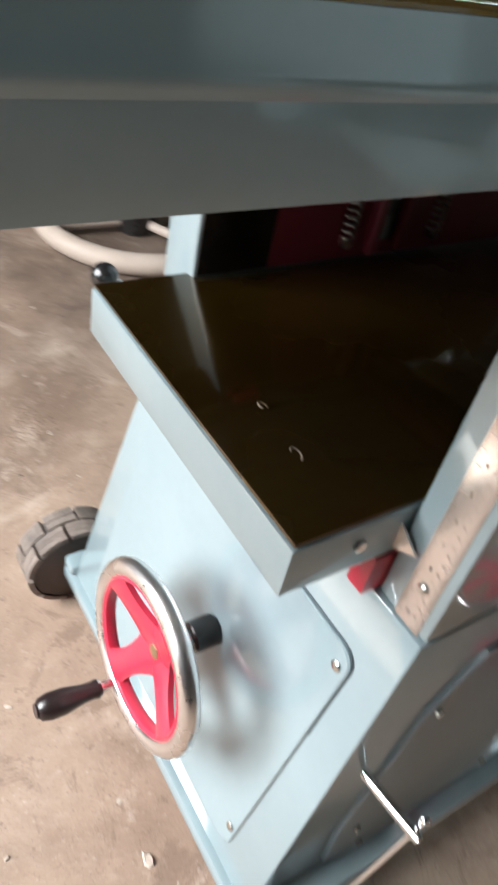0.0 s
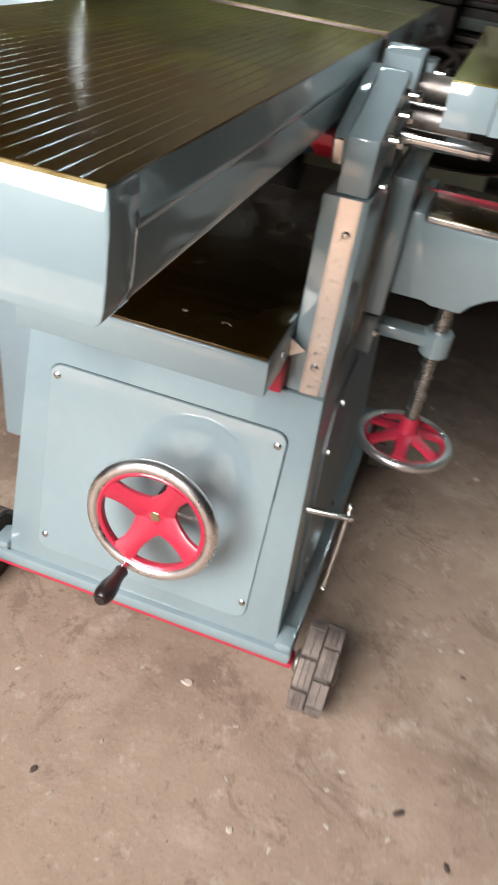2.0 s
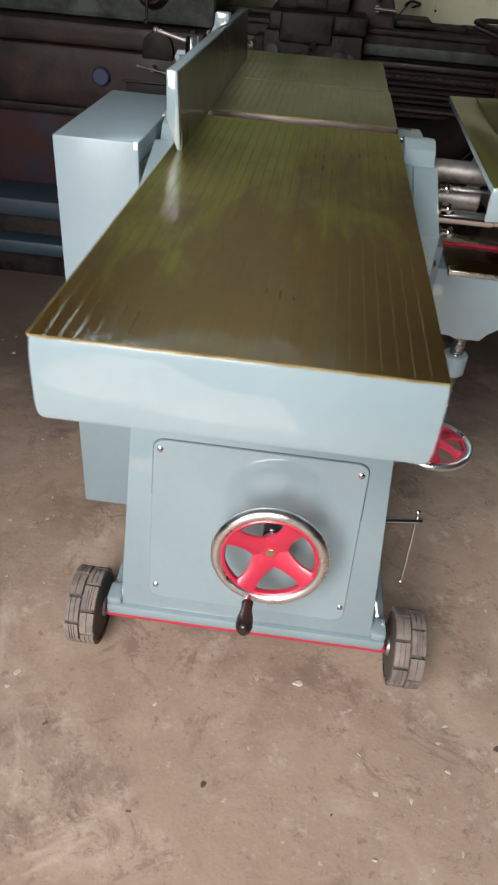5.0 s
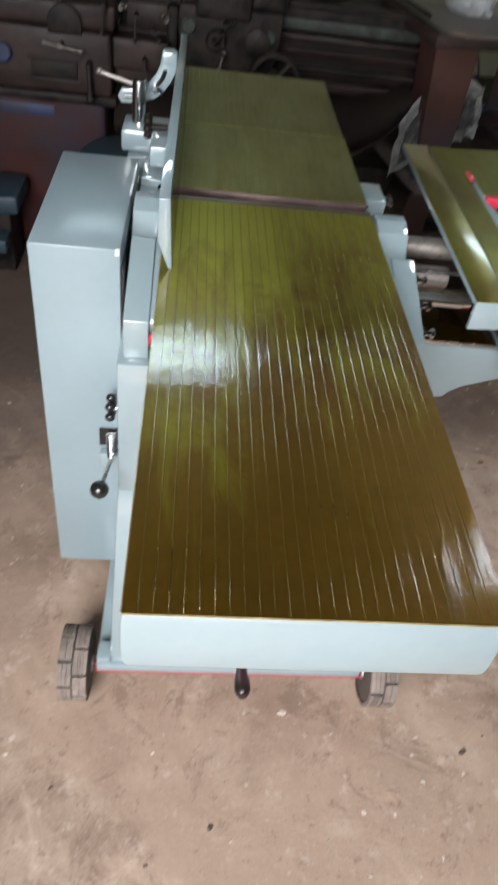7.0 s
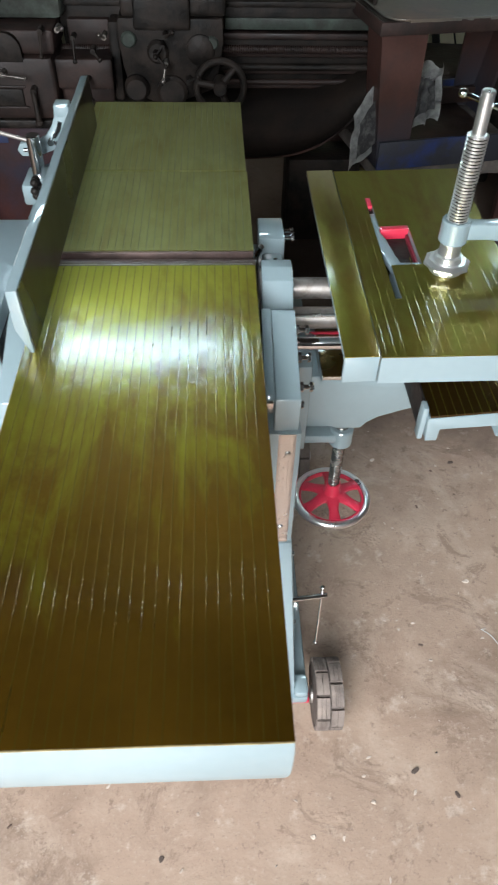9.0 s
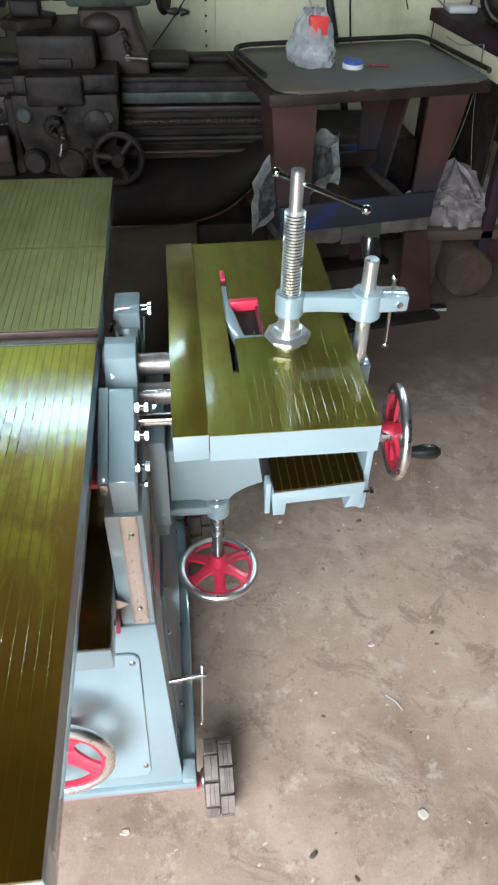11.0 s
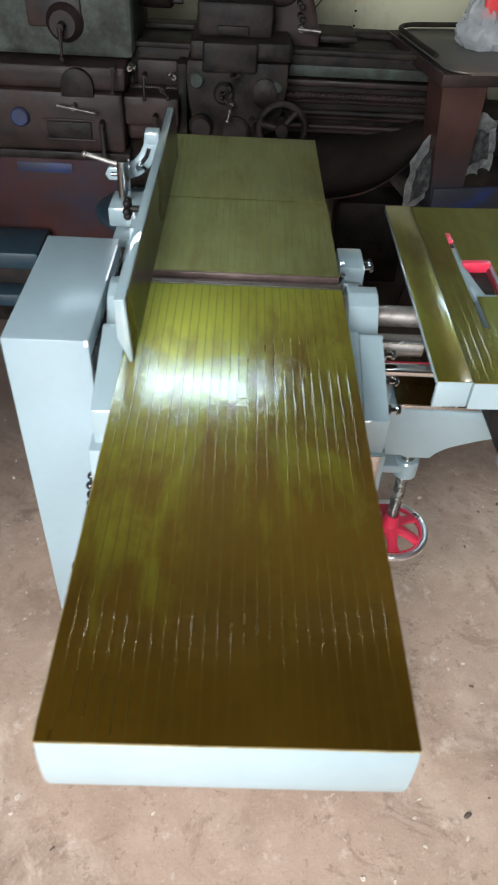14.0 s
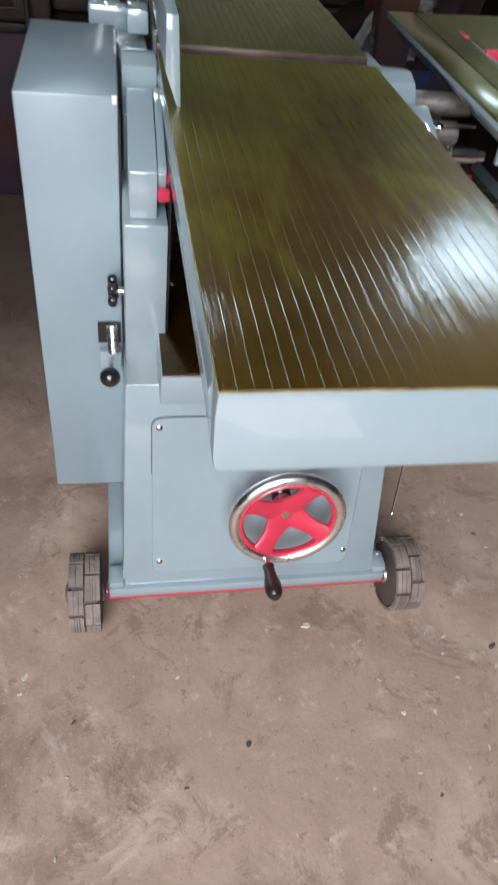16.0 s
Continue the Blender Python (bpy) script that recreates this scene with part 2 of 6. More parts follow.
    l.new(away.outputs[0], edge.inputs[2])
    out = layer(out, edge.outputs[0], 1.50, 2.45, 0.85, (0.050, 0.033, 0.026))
    l.new(out, p.inputs["Base Color"])
    # broken spots where the skin has crumbled into pits
    pit = n.new("ShaderNodeTexVoronoi")
    pit.inputs["Scale"].default_value = 110
    l.new(co.outputs["Object"], pit.inputs["Vector"])
    worn_at = n.new("ShaderNodeMapRange")
    worn_at.inputs["From Min"].default_value, worn_at.inputs["From Max"].default_value = 0.60, 0.66
    l.new(cloud(3.4, 6, 0.6, 0.3), worn_at.inputs["Value"])
    pits = n.new("ShaderNodeMath")
    pits.operation = "MULTIPLY"
    l.new(pit.outputs["Distance"], pits.inputs[0])
    l.new(worn_at.outputs["Result"], pits.inputs[1])
    normal = None
    for height, strength, deep in ((ragged, 0.40, 0.006), (grit, 0.4, 0.002), (pits.outputs[0], 0.5, 0.005)):
        b = n.new("ShaderNodeBump")
        b.inputs["Strength"].default_value, b.inputs["Distance"].default_value = strength, deep
        l.new(height, b.inputs["Height"])
        if normal:
            l.new(normal, b.inputs["Normal"])
        normal = b.outputs["Normal"]
    l.new(normal, p.inputs["Normal"])
    return m


CONCRETE = concrete()
RUBBLE = mat("dirty_crumbling_cement", (0.115, 0.0972, 0.0864), 0.9, vary=0.35, scale=14, bump=0.6, bump_scale=60, dirt=(0.036, 0.0288, 0.0252), dirt_amount=0.8, dirt_scale=12)
WALL = mat("pale_green_limewash", (0.56, 0.535, 0.37), 0.8, vary=0.08, scale=1.5, bump=0.15, bump_scale=25, dirt=(0.33, 0.31, 0.20), dirt_amount=0.25, dirt_scale=1.7)
DARKWALL = mat("dark_wall", (0.036, 0.0302, 0.0259), 0.85, vary=0.25, scale=1.5, bump=0.2, bump_scale=20)
ROOF = mat("rusty_roof_sheet", (0.036, 0.0245, 0.0158), 0.8, vary=0.3, scale=2)
GRIME = mat("oily_black_iron", (0.0090, 0.0072, 0.0062), 0.60, metal=0.1, vary=0.7, scale=9, bump=1.0, bump_scale=55, spec=0.22, dirt=(0.028, 0.020, 0.016), dirt_amount=0.7, dirt_scale=18)
TRAYIRON = mat("soot_black_sheet", (0.010, 0.0078, 0.0068), 0.8, spec=0.1, vary=0.5, scale=6, bump=0.4, bump_scale=30, dirt=(0.019, 0.013, 0.010), dirt_amount=0.6, dirt_scale=7)
LEVERIRON = mat("handled_dull_iron", (0.16, 0.145, 0.13), 0.38, metal=0.7, vary=0.3, scale=30, dirt=(0.04, 0.03, 0.025), dirt_amount=0.6, dirt_scale=40)
GREENIRON = mat("chipped_green_machine_paint", (0.046, 0.060, 0.050), 0.62, spec=0.25, vary=0.5, scale=9, dirt=(0.013, 0.010, 0.008), dirt_amount=0.85, dirt_scale=22, bump=0.3, bump_scale=40)
HEADPAINT = mat("worn_grey_green_machine_paint", (0.062, 0.072, 0.062), 0.6, spec=0.25, vary=0.6, scale=7, dirt=(0.016, 0.0115, 0.010), dirt_amount=0.8, dirt_scale=11, bump=0.3, bump_scale=40)
BROWNIRON = mat("rust_brown_iron", (0.052, 0.0190, 0.0140), 0.65, vary=0.45, scale=8, dirt=(0.017, 0.011, 0.009), dirt_amount=1.0, dirt_scale=10, bump=0.3, bump_scale=60)
LATHEBROWN = mat("oily_brown_iron", (0.030, 0.0165, 0.0135), 0.55, spec=0.3, vary=0.6, scale=9, dirt=(0.010, 0.008, 0.0075), dirt_amount=0.85, dirt_scale=15, bump=0.4, bump_scale=60)
REDIRON = mat("oxide_red_sheet", (0.036, 0.0105, 0.0090), 0.7, spec=0.25, vary=0.45, scale=7, dirt=(0.016, 0.017, 0.030), dirt_amount=0.75, dirt_scale=6)
BLUEIRON = mat("blue_painted_iron", (0.0162, 0.0299, 0.101), 0.55, vary=0.25, scale=6, dirt=(0.023, 0.0207, 0.023), dirt_amount=1.0, dirt_scale=9)
GREYTOP = mat("worn_grey_tabletop", (0.070, 0.069, 0.060), 0.45, vary=0.3, scale=4, dirt=(0.115, 0.085, 0.062), dirt_amount=0.4, dirt_scale=5)
PAPER = mat("crumpled_newsprint", (0.50, 0.50, 0.48), 0.85, vary=0.15, scale=12, dirt=(0.13, 0.13, 0.13), dirt_amount=0.9, dirt_scale=22)
PRINT = mat("grey_print", (0.075, 0.075, 0.078), 0.85, vary=0.3, scale=30, dirt=(0.24, 0.24, 0.23), dirt_amount=0.5, dirt_scale=35)
WHITEPL = mat("white_plastic", (0.504, 0.504, 0.49), 0.4)
BLUEPL = mat("blue_plastic", (0.03, 0.08, 0.35), 0.4)
REDPL = mat("red_plastic", (0.576, 0.0432, 0.0432), 0.4)
WOOD = mat("grey_weathered_wood", (0.0612, 0.0396, 0.0302), 0.8, vary=0.3, scale=8, bump=0.3, bump_scale=40)
LOGWOOD = mat("brown_dirty_log", (0.060, 0.034, 0.024), 0.8, vary=0.4, scale=12, bump=0.5, bump_scale=50, dirt=(0.028, 0.018, 0.014), dirt_amount=0.7, dirt_scale=16)
SHAVING = mat("pale_wood_shaving", (0.22, 0.16, 0.11), 0.7, vary=0.2, scale=60)
LEGPAINT = mat("brown_stand_paint", (0.048, 0.0195, 0.0148), 0.5, vary=0.35, scale=8, dirt=(0.030, 0.018, 0.016), dirt_amount=0.5, dirt_scale=14, bump=0.3, bump_scale=60)


def dipped(m, color, low, high):
    """An older coat of another colour below a ragged line."""
    n, l = m.node_tree.nodes, m.node_tree.links
    p = n["Principled BSDF"]
    base = p.inputs["Base Color"].links[0].from_socket
    geo, sep, rag_ = n.new("ShaderNodeNewGeometry"), n.new("ShaderNodeSeparateXYZ"), n.new("ShaderNodeTexNoise")
    rag_.inputs["Scale"].default_value, rag_.inputs["Detail"].default_value, rag_.inputs["Roughness"].default_value = 9, 7, 0.7
    l.new(geo.outputs["Position"], sep.inputs["Vector"])
    l.new(geo.outputs["Position"], rag_.inputs["Vector"])
    add = n.new("ShaderNodeMath")
    add.operation = "MULTIPLY_ADD"
    add.inputs[1].default_value = 0.22
    l.new(rag_.outputs["Fac"], add.inputs[0])
    l.new(sep.outputs["Z"], add.inputs[2])
    r = n.new("ShaderNodeMapRange")
    r.inputs["From Min"].default_value, r.inputs["From Max"].default_value, r.inputs["To Max"].default_value = high + 0.11, low + 0.11, 0.9
    l.new(add.outputs[0], r.inputs["Value"])
    mix = n.new("ShaderNodeMix")
    mix.data_type = "RGBA"
    mix.inputs[7].default_value = (*color, 1)
    l.new(r.outputs["Result"], mix.inputs["Factor"])
    l.new(base, mix.inputs[6])
    l.new(mix.outputs[2], p.inputs["Base Color"])


dipped(LEGPAINT, (0.020, 0.021, 0.029), 0.50, 0.66)
BEAMPAINT = mat("worn_blue_beam_paint", (0.023, 0.026, 0.036), 0.55, vary=0.3, scale=7, dirt=(0.010, 0.030, 0.14), dirt_amount=0.25, dirt_scale=5, bump=0.3, bump_scale=60)
WIRE = mat("dusty_grey_wire", (0.16, 0.15, 0.14), 0.5)
CABLE = mat("black_cable", (0.012, 0.012, 0.012), 0.5)
PLASTICBAG = mat("thin_clear_plastic", (0.46, 0.48, 0.50), 0.20, vary=0.2, scale=12, spec=0.8, bump=1.0, bump_scale=32)
PLASTICBAG.node_tree.nodes["Principled BSDF"].inputs["Alpha"].default_value = 0.58
SACKPL = mat("dusty_sack_plastic", (0.22, 0.190, 0.186), 0.42, vary=0.35, scale=14, spec=0.5, bump=1.0, bump_scale=40)
SACKPL.node_tree.nodes["Principled BSDF"].inputs["Alpha"].default_value = 0.75
ZINC = mat("dull_zinc", (0.68, 0.68, 0.68), 0.4, metal=0.6, vary=0.1, scale=40)
PLASTICBAG.node_tree.nodes["Principled BSDF"].inputs["Transmission Weight"].default_value = 0.2
PLASTICBAG.node_tree.nodes["Principled BSDF"].inputs["IOR"].default_value = 1.12
SKYGLOW = mat("bright_sky", (0.8, 0.85, 0.9), 1.0, emit=(0.66, 0.90, 1.0), power=11.0)
SKYGLOW2 = mat("far_sky", (0.8, 0.85, 0.9), 1.0, emit=(0.66, 0.90, 1.0), power=8.5)
ROOFGAP = mat("daylight_gap", (0.6, 0.6, 0.55), 0.8, emit=(0.9, 0.97, 1.0), power=26.0)

# ---- building helpers ----
ROOTS = {}


def thing(name, at, label, category, group="", kind=""):
    ob = new(name)
    ob.empty_display_size = 0.05
    ob.location = at
    ROOTS[ob.name] = Matrix.Translation(at)
    return tagged(ob, label, category, group, kind)


def finish(name, bm, material, smooth=35):
    bmesh.ops.recalc_face_normals(bm, faces=bm.faces)
    me = bpy.data.meshes.new(name)
    bm.to_mesh(me)
    bm.free()
    me.materials.append(material)
    if smooth:
        me.polygons.foreach_set("use_smooth", [True] * len(me.polygons))
        me.set_sharp_from_angle(angle=radians(smooth))
    return me


def part(name, bm, material, parent, label="", smooth=35):
    ob = new(name, finish(name, bm, material, smooth))
    if parent is not None:
        ob.parent = parent
        if parent.name in ROOTS:
            ob.matrix_parent_inverse = ROOTS[parent.name].inverted()
    if label:
        ob["label"] = label
    return ob


def solo(name, bm, material, label, category, group="", kind="", smooth=35):
    return tagged(part(name, bm, material, None, "", smooth), label, category, group, kind)


def box(bm, x0, x1, y0, y1, z0, z1, bevel=0.0, m=None, seg=2):
    vs = [bm.verts.new(v) for v in ((x0, y0, z0), (x1, y0, z0), (x1, y1, z0), (x0, y1, z0), (x0, y0, z1), (x1, y0, z1), (x1, y1, z1), (x0, y1, z1))]
    fs = [bm.faces.new([vs[i] for i in f]) for f in ((3, 2, 1, 0), (4, 5, 6, 7), (0, 1, 5, 4), (1, 2, 6, 5), (2, 3, 7, 6), (3, 0, 4, 7))]
    out = vs
    if bevel:
        es = list({e for f in fs for e in f.edges})
        got = bmesh.ops.bevel(bm, geom=es, offset=bevel, segments=seg, affect="EDGES", profile=0.5)
        out = list({v for f in got["faces"] for v in f.verts} | {v for v in vs if v.is_valid})
    if m is not None:
        bmesh.ops.transform(bm, matrix=m, verts=out)
    return bm


def B(x0, x1, y0, y1, z0, z1, bevel=0.0, m=None, seg=2):
    return box(bmesh.new(), x0, x1, y0, y1, z0, z1, bevel, m, seg)


def prism(bm, outline, a, b, axis="y", bevel=0.0):
    """An outline of two-number corners drawn out from a to b along an axis; the corners fill the other two axes in order."""
    def at(p, s):
        return {"x": (s, p[0], p[1]), "y": (p[0], s, p[1]), "z": (p[0], p[1], s)}[axis]
    lo = [bm.verts.new(at(p, a)) for p in outline]
    hi = [bm.verts.new(at(p, b)) for p in outline]
    fs = [bm.faces.new(lo), bm.faces.new(hi)]
    k = len(outline)
    for i in range(k):
        fs.append(bm.faces.new((lo[i], lo[(i + 1) % k], hi[(i + 1) % k], hi[i])))
    bmesh.ops.recalc_face_normals(bm, faces=fs)
    if bevel:
        es = list({e for f in fs for e in f.edges})
        bmesh.ops.bevel(bm, geom=es, offset=bevel, segments=2, affect="EDGES", profile=0.5)
    return bm


def turned(bm, p0, p1, profile, seg=24):
    """A body of revolution from p0 to p1; profile rows are (share of the way, radius)."""
    p0, p1 = Vector(p0), Vector(p1)
    d = p1 - p0
    q = d.to_track_quat("Z", "Y")
    rings = []
    for s, r in profile:
        c = p0 + d * s
        rings.append([bm.verts.new(c + q @ Vector((max(r, 1e-5) * math.cos(2 * math.pi * i / seg), max(r, 1e-5) * math.sin(2 * math.pi * i / seg), 0))) for i in range(seg)])
    for a, b in zip(rings, rings[1:]):
        for i in range(seg):
            bm.faces.new((a[i], a[(i + 1) % seg], b[(i + 1) % seg], b[i]))
    bm.faces.new(list(reversed(rings[0])))
    bm.faces.new(rings[-1])
    return bm


def rod(p0, p1, r, seg=20, chamfer=0.0, bm=None):
    bm = bm or bmesh.new()
    n = (Vector(p1) - Vector(p0)).length
    c = min(chamfer / n, 0.4) if chamfer else 0
    prof = [(0, r - chamfer), (c, r), (1 - c, r), (1, r - chamfer)] if chamfer else [(0, r), (1, r)]
    return turned(bm, p0, p1, prof, seg)


def ball(bm, c, r, seg=16):
    bmesh.ops.create_uvsphere(bm, u_segments=seg, v_segments=seg // 2 + 2, radius=r, matrix=Matrix.Translation(c))
    return bm


def threaded(p0, p1, r, pitch, depth):
    n = max(2, int((Vector(p1) - Vector(p0)).length / pitch))
    prof = []
    for i in range(n):
        prof += [((i + 0.08) / n, r - depth), ((i + 0.34) / n, r), ((i + 0.66) / n, r), ((i + 0.92) / n, r - depth)]
    return turned(bmesh.new(), p0, p1, [(0, r - depth), *prof, (1, r - depth)], 20)


def ring(m, R, r, seg=48, sub=12, squash=1.0):
    """A torus round the local z axis of m."""
    bm = bmesh.new()
    rows = []
    for i in range(seg):
        a = 2 * math.pi * i / seg
        row = []
        for j in range(sub):
            b = 2 * math.pi * j / sub
            row.append(bm.verts.new(m @ Vector(((R + r * math.cos(b)) * math.cos(a), (R + r * math.cos(b)) * math.sin(a), r * squash * math.sin(b)))))
        rows.append(row)
    for i in range(seg):
        for j in range(sub):
            bm.faces.new((rows[i][j], rows[(i + 1) % seg][j], rows[(i + 1) % seg][(j + 1) % sub], rows[i][(j + 1) % sub]))
    return bm


def path_tube(points, r, seg=8, bm=None):
    bm = bm or bmesh.new()
    pts = [Vector(p) for p in points]
    rows = []
    for i, p in enumerate(pts):
        d = (pts[min(i + 1, len(pts) - 1)] - pts[max(i - 1, 0)]).normalized()
        q = d.to_track_quat("Z", "Y")
        rows.append([bm.verts.new(p + q @ Vector((r * math.cos(2 * math.pi * k / seg), r * math.sin(2 * math.pi * k / seg), 0))) for k in range(seg)])
    for a, b in zip(rows, rows[1:]):
        for k in range(seg):
            bm.faces.new((a[k], a[(k + 1) % seg], b[(k + 1) % seg], b[k]))
    bm.faces.new(list(reversed(rows[0])))
    bm.faces.new(rows[-1])
    return bm


def curve(points, n=10):
    """A smooth run of points through the given ones (Catmull-Rom)."""
    P = [Vector(p) for p in points]
    P = [2 * P[0] - P[1], *P, 2 * P[-1] - P[-2]]
    out = []
    for a, b, c, d in zip(P, P[1:], P[2:], P[3:]):
        for k in range(n):
            t = k / n
            out.append(0.5 * (2 * b + (c - a) * t + (2 * a - 5 * b + 4 * c - d) * t * t + (3 * b - a - 3 * c + d) * t**3))
    return [*out, P[-2]]


def spring(p0, p1, R, r, turns):
    p0, p1 = Vector(p0), Vector(p1)
    q = (p1 - p0).to_track_quat("Z", "Y")
    n = turns * 10
    return path_tube([p0 + (p1 - p0) * (i / n) + q @ Vector((R * math.cos(i * 0.628), R * math.sin(i * 0.628), 0)) for i in range(n + 1)], r, 6)


def worn(bm, amp, freq=14.0, cuts=2):
    """Knocks a clean block about: cuts its edges and pushes the corners in and out."""
    bmesh.ops.subdivide_edges(bm, edges=bm.edges[:], cuts=cuts, use_grid_fill=True)
    for v in bm.verts:
        v.co += noise.noise_vector(v.co * freq) * amp
    return bm


def bolt(parent, at, way, r=0.006, h=0.005, shank=0.0, material=None, name="bolt"):
    """A hex-head bolt whose head stands proud along way, on a shank if given."""
    at, way = Vector(at), Vector(way).normalized()
    bm = bmesh.new()
    if shank:
        rod(at, at + way * shank, r * 0.5, 10, bm=bm)
    turned(bm, at + way * shank, at + way * (shank + h), [(0, r), (0.75, r), (1, r * 0.8)], 6)
    return part(name, bm, material or STEEL, parent)


def screw(parent, at, way, r=0.006, h=0.002):
    at, way = Vector(at), Vector(way).normalized()
    return part("screw", turned(bmesh.new(), at, at + way * h, [(0, r * 0.86), (0.5, r * 0.86), (1, r * 0.5)], 14), STEEL, parent)


def words(text, size, m, material, parent, name="numeral"):
    cu = bpy.data.curves.new(name, "FONT")
    cu.body, cu.size, cu.align_x, cu.align_y = text, size, "CENTER", "CENTER"
    tmp = bpy.data.objects.new(name, cu)
    me = bpy.data.meshes.new_from_object(tmp)
    bpy.data.objects.remove(tmp)
    me.transform(m)
    me.materials.append(material)
    ob = new(name, me)
    ob.parent = parent
    return ob

def wheel_pose(c, normal, up=(0, 0, 1)):
    z = Vector(normal).normalized()
    x = Vector(up).cross(z).normalized()
    y = z.cross(x)
    r = Matrix((x, y, z)).transposed().to_4x4()
    return Matrix.Translation(c) @ r



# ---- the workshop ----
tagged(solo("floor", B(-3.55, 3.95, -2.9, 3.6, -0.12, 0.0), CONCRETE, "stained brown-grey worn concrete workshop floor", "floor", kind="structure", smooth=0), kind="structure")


def wall_with_holes(name, axis, at0, at1, lo, hi, z1, holes, material, label, z0=0.0):
    """A wall of thickness at0..at1 from lo to hi, with rectangular holes (a, b, za, zb)."""
    bm = bmesh.new()
    def piece(a, b, za, zb):
        if b - a > 1e-4 and zb - za > 1e-4:
            if axis == "y":
                box(bm, a, b, at0, at1, za, zb)
            else:
                box(bm, at0, at1, a, b, za, zb)
    edge = lo
    for a, b, za, zb in sorted(holes):
        piece(edge, a, z0, z1)
        piece(a, b, z0, za)
        piece(a, b, zb, z1)
        edge = b
    piece(edge, hi, z0, z1)
    return solo(name, bm, material, label, "wall", kind="structure", smooth=0)


wall_with_holes("wall_north", "y", 3.45, 3.6, -3.4, 3.8, 1.46, [], WALL, "pale green limewashed workshop wall with stains")
wall_with_holes("wall_north_upper", "y", 3.455, 3.6, -3.4, 3.8, 3.7, [(-1.15, 0.20, 3.12, 3.44), (1.66, 2.65, 2.58, 3.02)], DARKWALL, "dark upper wall with two high openings", 1.46)
# side and front walls are out of view, added dark against bounced light
wall_with_holes("wall_west", "x", -3.55, -3.4, -2.9, 3.6, 3.7, [], DARKWALL, "dark workshop side wall, added out of view")
wall_with_holes("wall_east", "x", 3.8, 3.95, -2.9, 3.6, 3.7, [], DARKWALL, "dark workshop side wall, added out of view")
wall_with_holes("wall_south", "y", -2.90, -2.75, -3.4, 3.8, 3.7, [(-1.70, 0.16, 0.0, 2.98)], DARKWALL, "dark front wall with a wide open doorway")
bm = bmesh.new()
for i in range(72):
    x = -3.4 + i * 0.1
    box(bm, x, x + 0.1, -2.88, 3.55, 3.7 + 0.015 * (i % 2), 3.72 + 0.015 * (i % 2))
solo("ceiling", bm, ROOF, "dark rusty corrugated sheet roof", "ceiling", kind="structure", smooth=0)
for i, (a, b, za, zb) in enumerate([(-1.15, 0.20, 3.12, 3.44), (1.66, 2.65, 2.58, 3.02)]):
    w = tagged(part("window_%d" % (i + 1), B(a - 0.3, b + 0.3, 3.75, 3.76, za - 0.2, zb + 0.2), SKYGLOW2 if i else SKYGLOW, None, smooth=0), "bright daylight beyond a high ventilator opening", "window", kind="structure")
    bm = bmesh.new()
    box(bm, a, b, 3.5, 3.53, za, za + 0.025)
    box(bm, a, b, 3.5, 3.53, zb - 0.025, zb)
    box(bm, a, a + 0.025, 3.5, 3.53, za + 0.025, zb - 0.025)
    box(bm, b - 0.025, b, 3.5, 3.53, za + 0.025, zb - 0.025)
    part("window_frame", bm, DARKWALL, w, smooth=0)
tagged(part("window_3", B(1.92, 2.16, 2.19, 2.46, 3.66, 3.675), ROOFGAP, None, smooth=0), "narrow bright gap between roof sheets", "window", kind="structure")
# upright batten on the far wall
batten = solo("trim", B(0.475, 0.525, 3.435, 3.447, 0.3, 1.45, 0.003), WALL, "pale painted upright wall batten with nail heads", "trim", kind="structure")
for k in range(14):
    part("nail_head", turned(bmesh.new(), (0.482, 3.435, 0.62 + k * 0.06), (0.482, 3.432, 0.62 + k * 0.06), [(0, 0.0055), (1, 0.004)], 10), GRIME, batten)

# ---- the planing machine ----
planer = thing("combination_planer", (0, 0.75, 0), "grey-blue enamelled woodworking planer with red handwheels and amber oiled tables", "planer machine")
M = planer

# lower body: a casting that widens to its foot
FT, FB = 0.497, 0.412     # y of the front face at z 0.52 and z 0.10


def tapered(bm, top, bottom, z1, z0, bevel):
    (ax0, ax1, ay0, ay1), (bx0, bx1, by0, by1) = top, bottom
    vs = [bm.verts.new(v) for v in ((bx0, by0, z0), (bx1, by0, z0), (bx1, by1, z0), (bx0, by1, z0), (ax0, ay0, z1), (ax1, ay0, z1), (ax1, ay1, z1), (ax0, ay1, z1))]
    fs = [bm.faces.new([vs[i] for i in f]) for f in ((3, 2, 1, 0), (4, 5, 6, 7), (0, 1, 5, 4), (1, 2, 6, 5), (2, 3, 7, 6), (3, 0, 4, 7))]
    if bevel:
        bmesh.ops.bevel(bm, geom=list({e for f in fs for e in f.edges}), offset=bevel, segments=2, affect="EDGES", profile=0.5)
    return bm


part("body", tapered(bmesh.new(), (-0.218, 0.224, FT, 1.06), (-0.230, 0.249, FB, 1.14), 0.522, 0.112, 0.004), PAINT, M)
part("base_flange", B(-0.256, 0.276, 0.404, 1.15, 0.086, 0.1115, 0.006), PAINT, M)
for x0, x1 in ((-0.256, -0.226), (0.246, 0.276)):
    for y0 in (0.404, 1.10):
        part("foot_lug", B(x0, x1, y0, y0 + 0.045, 0.1115, 0.133, 0.008), PAINT, M)
part("foot_bar", B(-0.258, 0.281, 0.4095, 0.440, 0.0745, 0.0855, 0.002), RED, M, "red painted underside bar")
part("foot_bar", B(-0.262, 0.286, 1.11, 1.15, 0.0775, 0.0855, 0.002), RED, M, "red painted underside bar")


